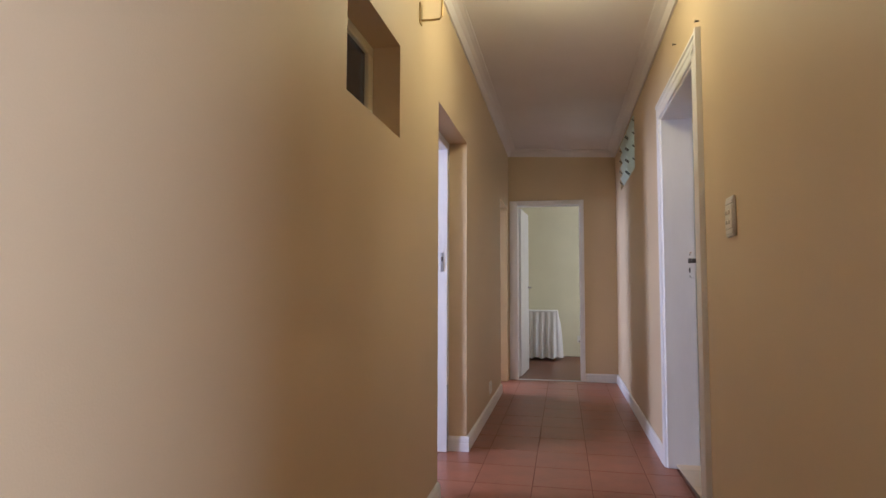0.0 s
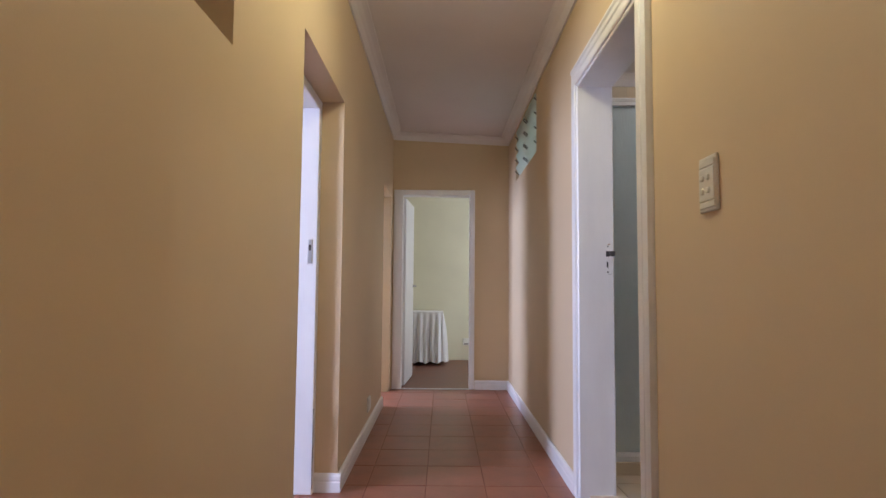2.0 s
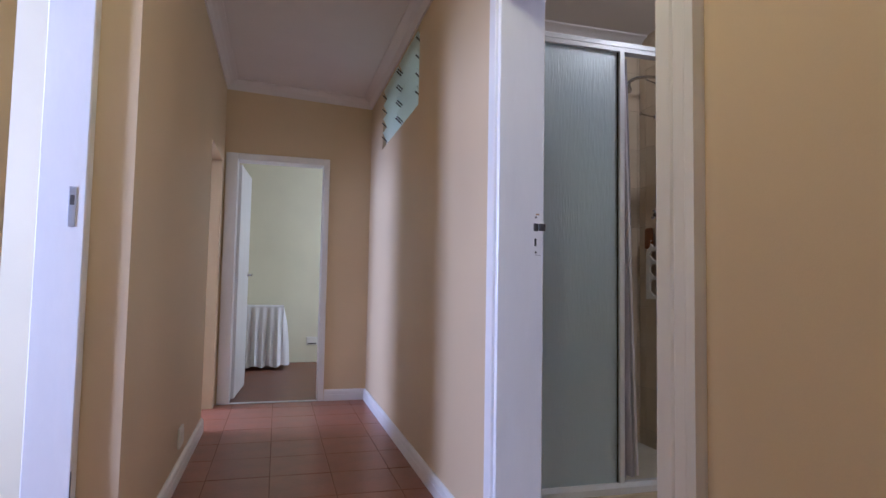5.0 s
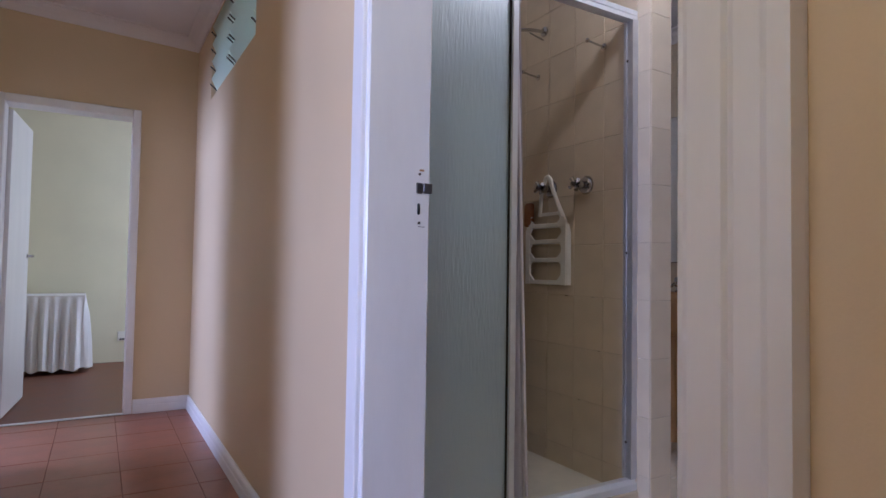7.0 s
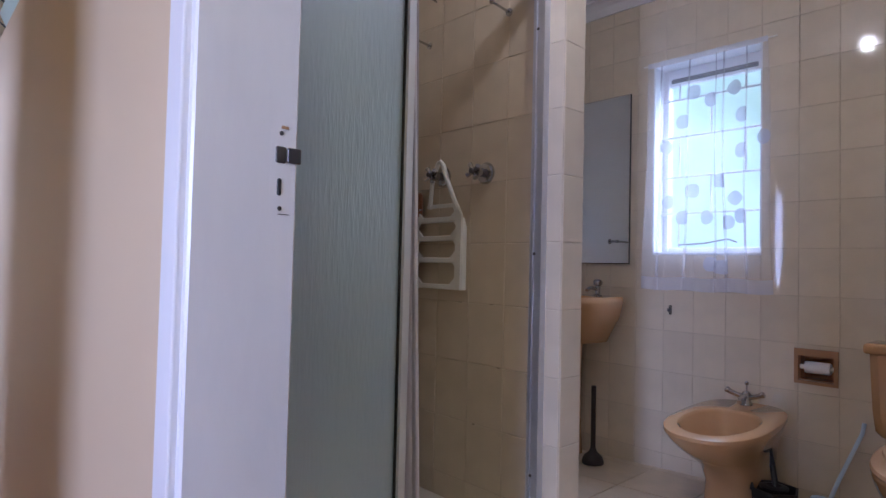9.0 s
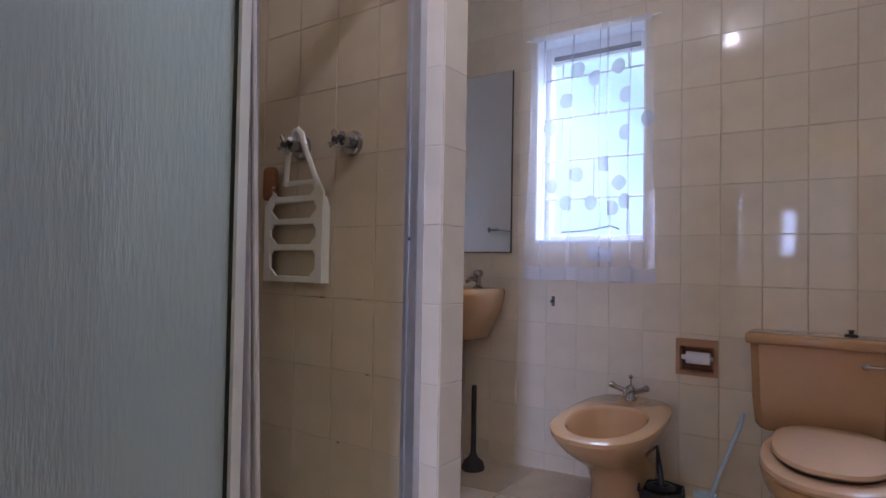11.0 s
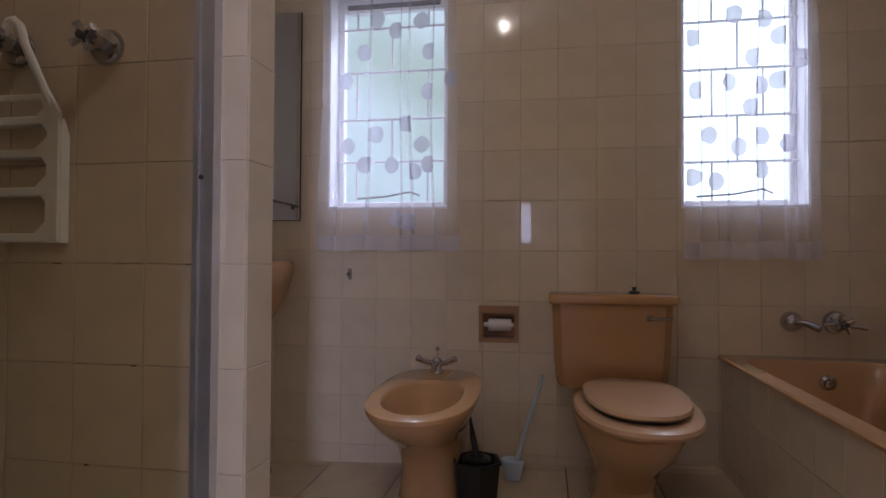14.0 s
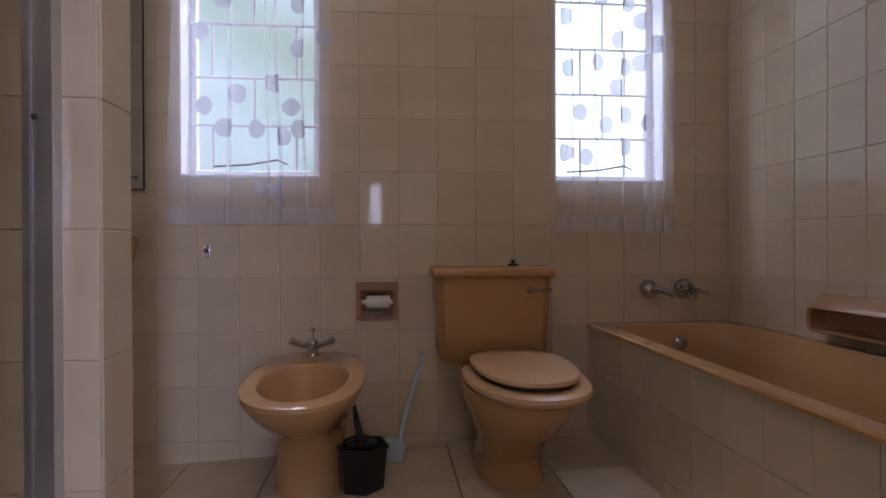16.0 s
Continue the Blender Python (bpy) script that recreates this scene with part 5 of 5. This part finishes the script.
def lay(parent, turn, place, u0, u1, v0, v1, ua, va, pu, pv, gap, mat, holes=(), d=0.007, ch=0.0018, wobble=0.0):
    """Tiles on a plane: u, v are its coordinates, place(u, v) the world point, turn the tile's turn, (ua, va) one joint crossing."""
    rnd = random.Random(len(holes) + int(u0 * 100))
    i0, i1 = math.floor((u0 - ua) / pu), math.ceil((u1 - ua) / pu)
    j0, j1 = math.floor((v0 - va) / pv), math.ceil((v1 - va) / pv)
    for i in range(i0, i1):
        for j in range(j0, j1):
            r = (max(ua + i * pu + gap / 2, u0), min(ua + (i + 1) * pu - gap / 2, u1), max(va + j * pv + gap / 2, v0), min(va + (j + 1) * pv - gap / 2, v1))
            if r[1] - r[0] < 0.008 or r[3] - r[2] < 0.008:
                continue
            rects = [r]
            for h in holes:
                rects = subtract(rects, h)
            for a, b, c, e in rects:
                if b - a < 0.008 or e - c < 0.008:
                    continue
                ob = new("tile", tile_mesh(b - a, e - c, d, ch, mat))
                m = Matrix.Translation(place((a + b) / 2, (c + e) / 2)) @ turn
                if wobble:
                    m = m @ pose(0, 0, rnd.uniform(-0.0006, 0.0004), rnd.uniform(-wobble, wobble), rnd.uniform(-wobble, wobble), 0)
                ob.matrix_basis = m
                ob.parent = parent


# a tile's face looks along its local z
WEST = Matrix(((0, 0, -1, 0), (-1, 0, 0, 0), (0, 1, 0, 0), (0, 0, 0, 1)))
NORTHW = Matrix(((-1, 0, 0, 0), (0, 0, 1, 0), (0, 1, 0, 0), (0, 0, 0, 1)))
SOUTHW = Matrix(((1, 0, 0, 0), (0, 0, -1, 0), (0, 1, 0, 0), (0, 0, 0, 1)))
UPW = Matrix.Identity(4)

lay(base_floor, UPW, lambda u, v: (u, v, -0.007), XL - 0.2, XB - 0.12, -2.18, YE - 0.02, 0.258, 4.355, 0.305, 0.335, 0.0042, M_TERRA, wobble=0.12)
lay(bath_ground, pose(0, 0, 0, -math.degrees(math.atan(0.045))), lambda u, v: (u, v, bath_floor(v) - 0.007), XB - 0.12, XF, 2.38, YB1, 3.230, 4.030, 0.332, 0.332, 0.005, M_FLOORTILE, holes=[(0, XS + 0.1, 3.852, 9)], wobble=0.08)
lay(far_wall, WEST, lambda u, v: (XF + 0.003, u, v), YB0 + 0.004, YB1, -0.02, BCEIL - 0.07, 3.221, 1.135, 0.1555, 0.2107, 0.0026, M_TILE, holes=[W1, W2, HOLD, (YB0, BY1 - 0.02, -0.1, BZ - 0.02)], wobble=0.14)
lay(bath_wall, NORTHW, lambda u, v: (u, YB0 - 0.003, v), 1.9, XF - 0.004, 0.45, BCEIL - 0.07, 3.527, 1.135, 0.1555, 0.2107, 0.0017, M_TILE, wobble=0.14)
lay(shower_wall, WEST, lambda u, v: (XS + 0.003, u, v), YS + 0.001, YB1 - 0.01, 0.03, BCEIL - 0.07, 4.060, 1.115, 0.190, 0.2430, 0.0018, M_TILE, wobble=0.12)
lay(shower_wall, SOUTHW, lambda u, v: (u, YS + 0.003, v), XS + 0.001, XS + 0.126, 0.0, BCEIL - 0.07, XS - 0.06, 1.115, 0.190, 0.2430, 0.0018, M_TILE, wobble=0.10)
lay(north_wall, SOUTHW, lambda u, v: (u, YB1 - 0.001, v), XB + 0.01, XS, 0.03, BCEIL - 0.07, 2.40, 1.115, 0.190, 0.2430, 0.0018, M_TILE, wobble=0.12)
EAST = Matrix(((0, 0, 1, 0), (1, 0, 0, 0), (0, 1, 0, 0), (0, 0, 0, 1)))
lay(shower_wall, EAST, lambda u, v: (XS + 0.121, u, v), YS + 0.01, YB1 - 0.01, 0.03, BCEIL - 0.07, 4.040, 1.115, 0.190, 0.2430, 0.0026, M_TILE, wobble=0.12)
lay(tub.children[-1] if tub.children[-1].name.startswith("panel") else tub, NORTHW, lambda u, v: Vector((u, BY1 - 0.022, v)) - tub.location, BX0 + 0.01, XF - 0.008, 0.03, BZ - 0.017, 2.345, 0.340, 0.1555, 0.2107, 0.0017, M_TILE, wobble=0.1)

# worn gaps in the shower wall's joints
for y, w, z in ((4.125, 0.020, 0.8705), (3.945, 0.016, 0.8705), (4.085, 0.014, 0.6275), (4.30, 0.024, 0.8705), (4.21, 0.012, 0.3845)):
    gap_ob = link("grout_gap", box(XS - 0.0035, y - w / 2, z - 0.0016, XS - 0.001, y + w / 2, z + 0.0016), M_DARKRUB, shower_wall)
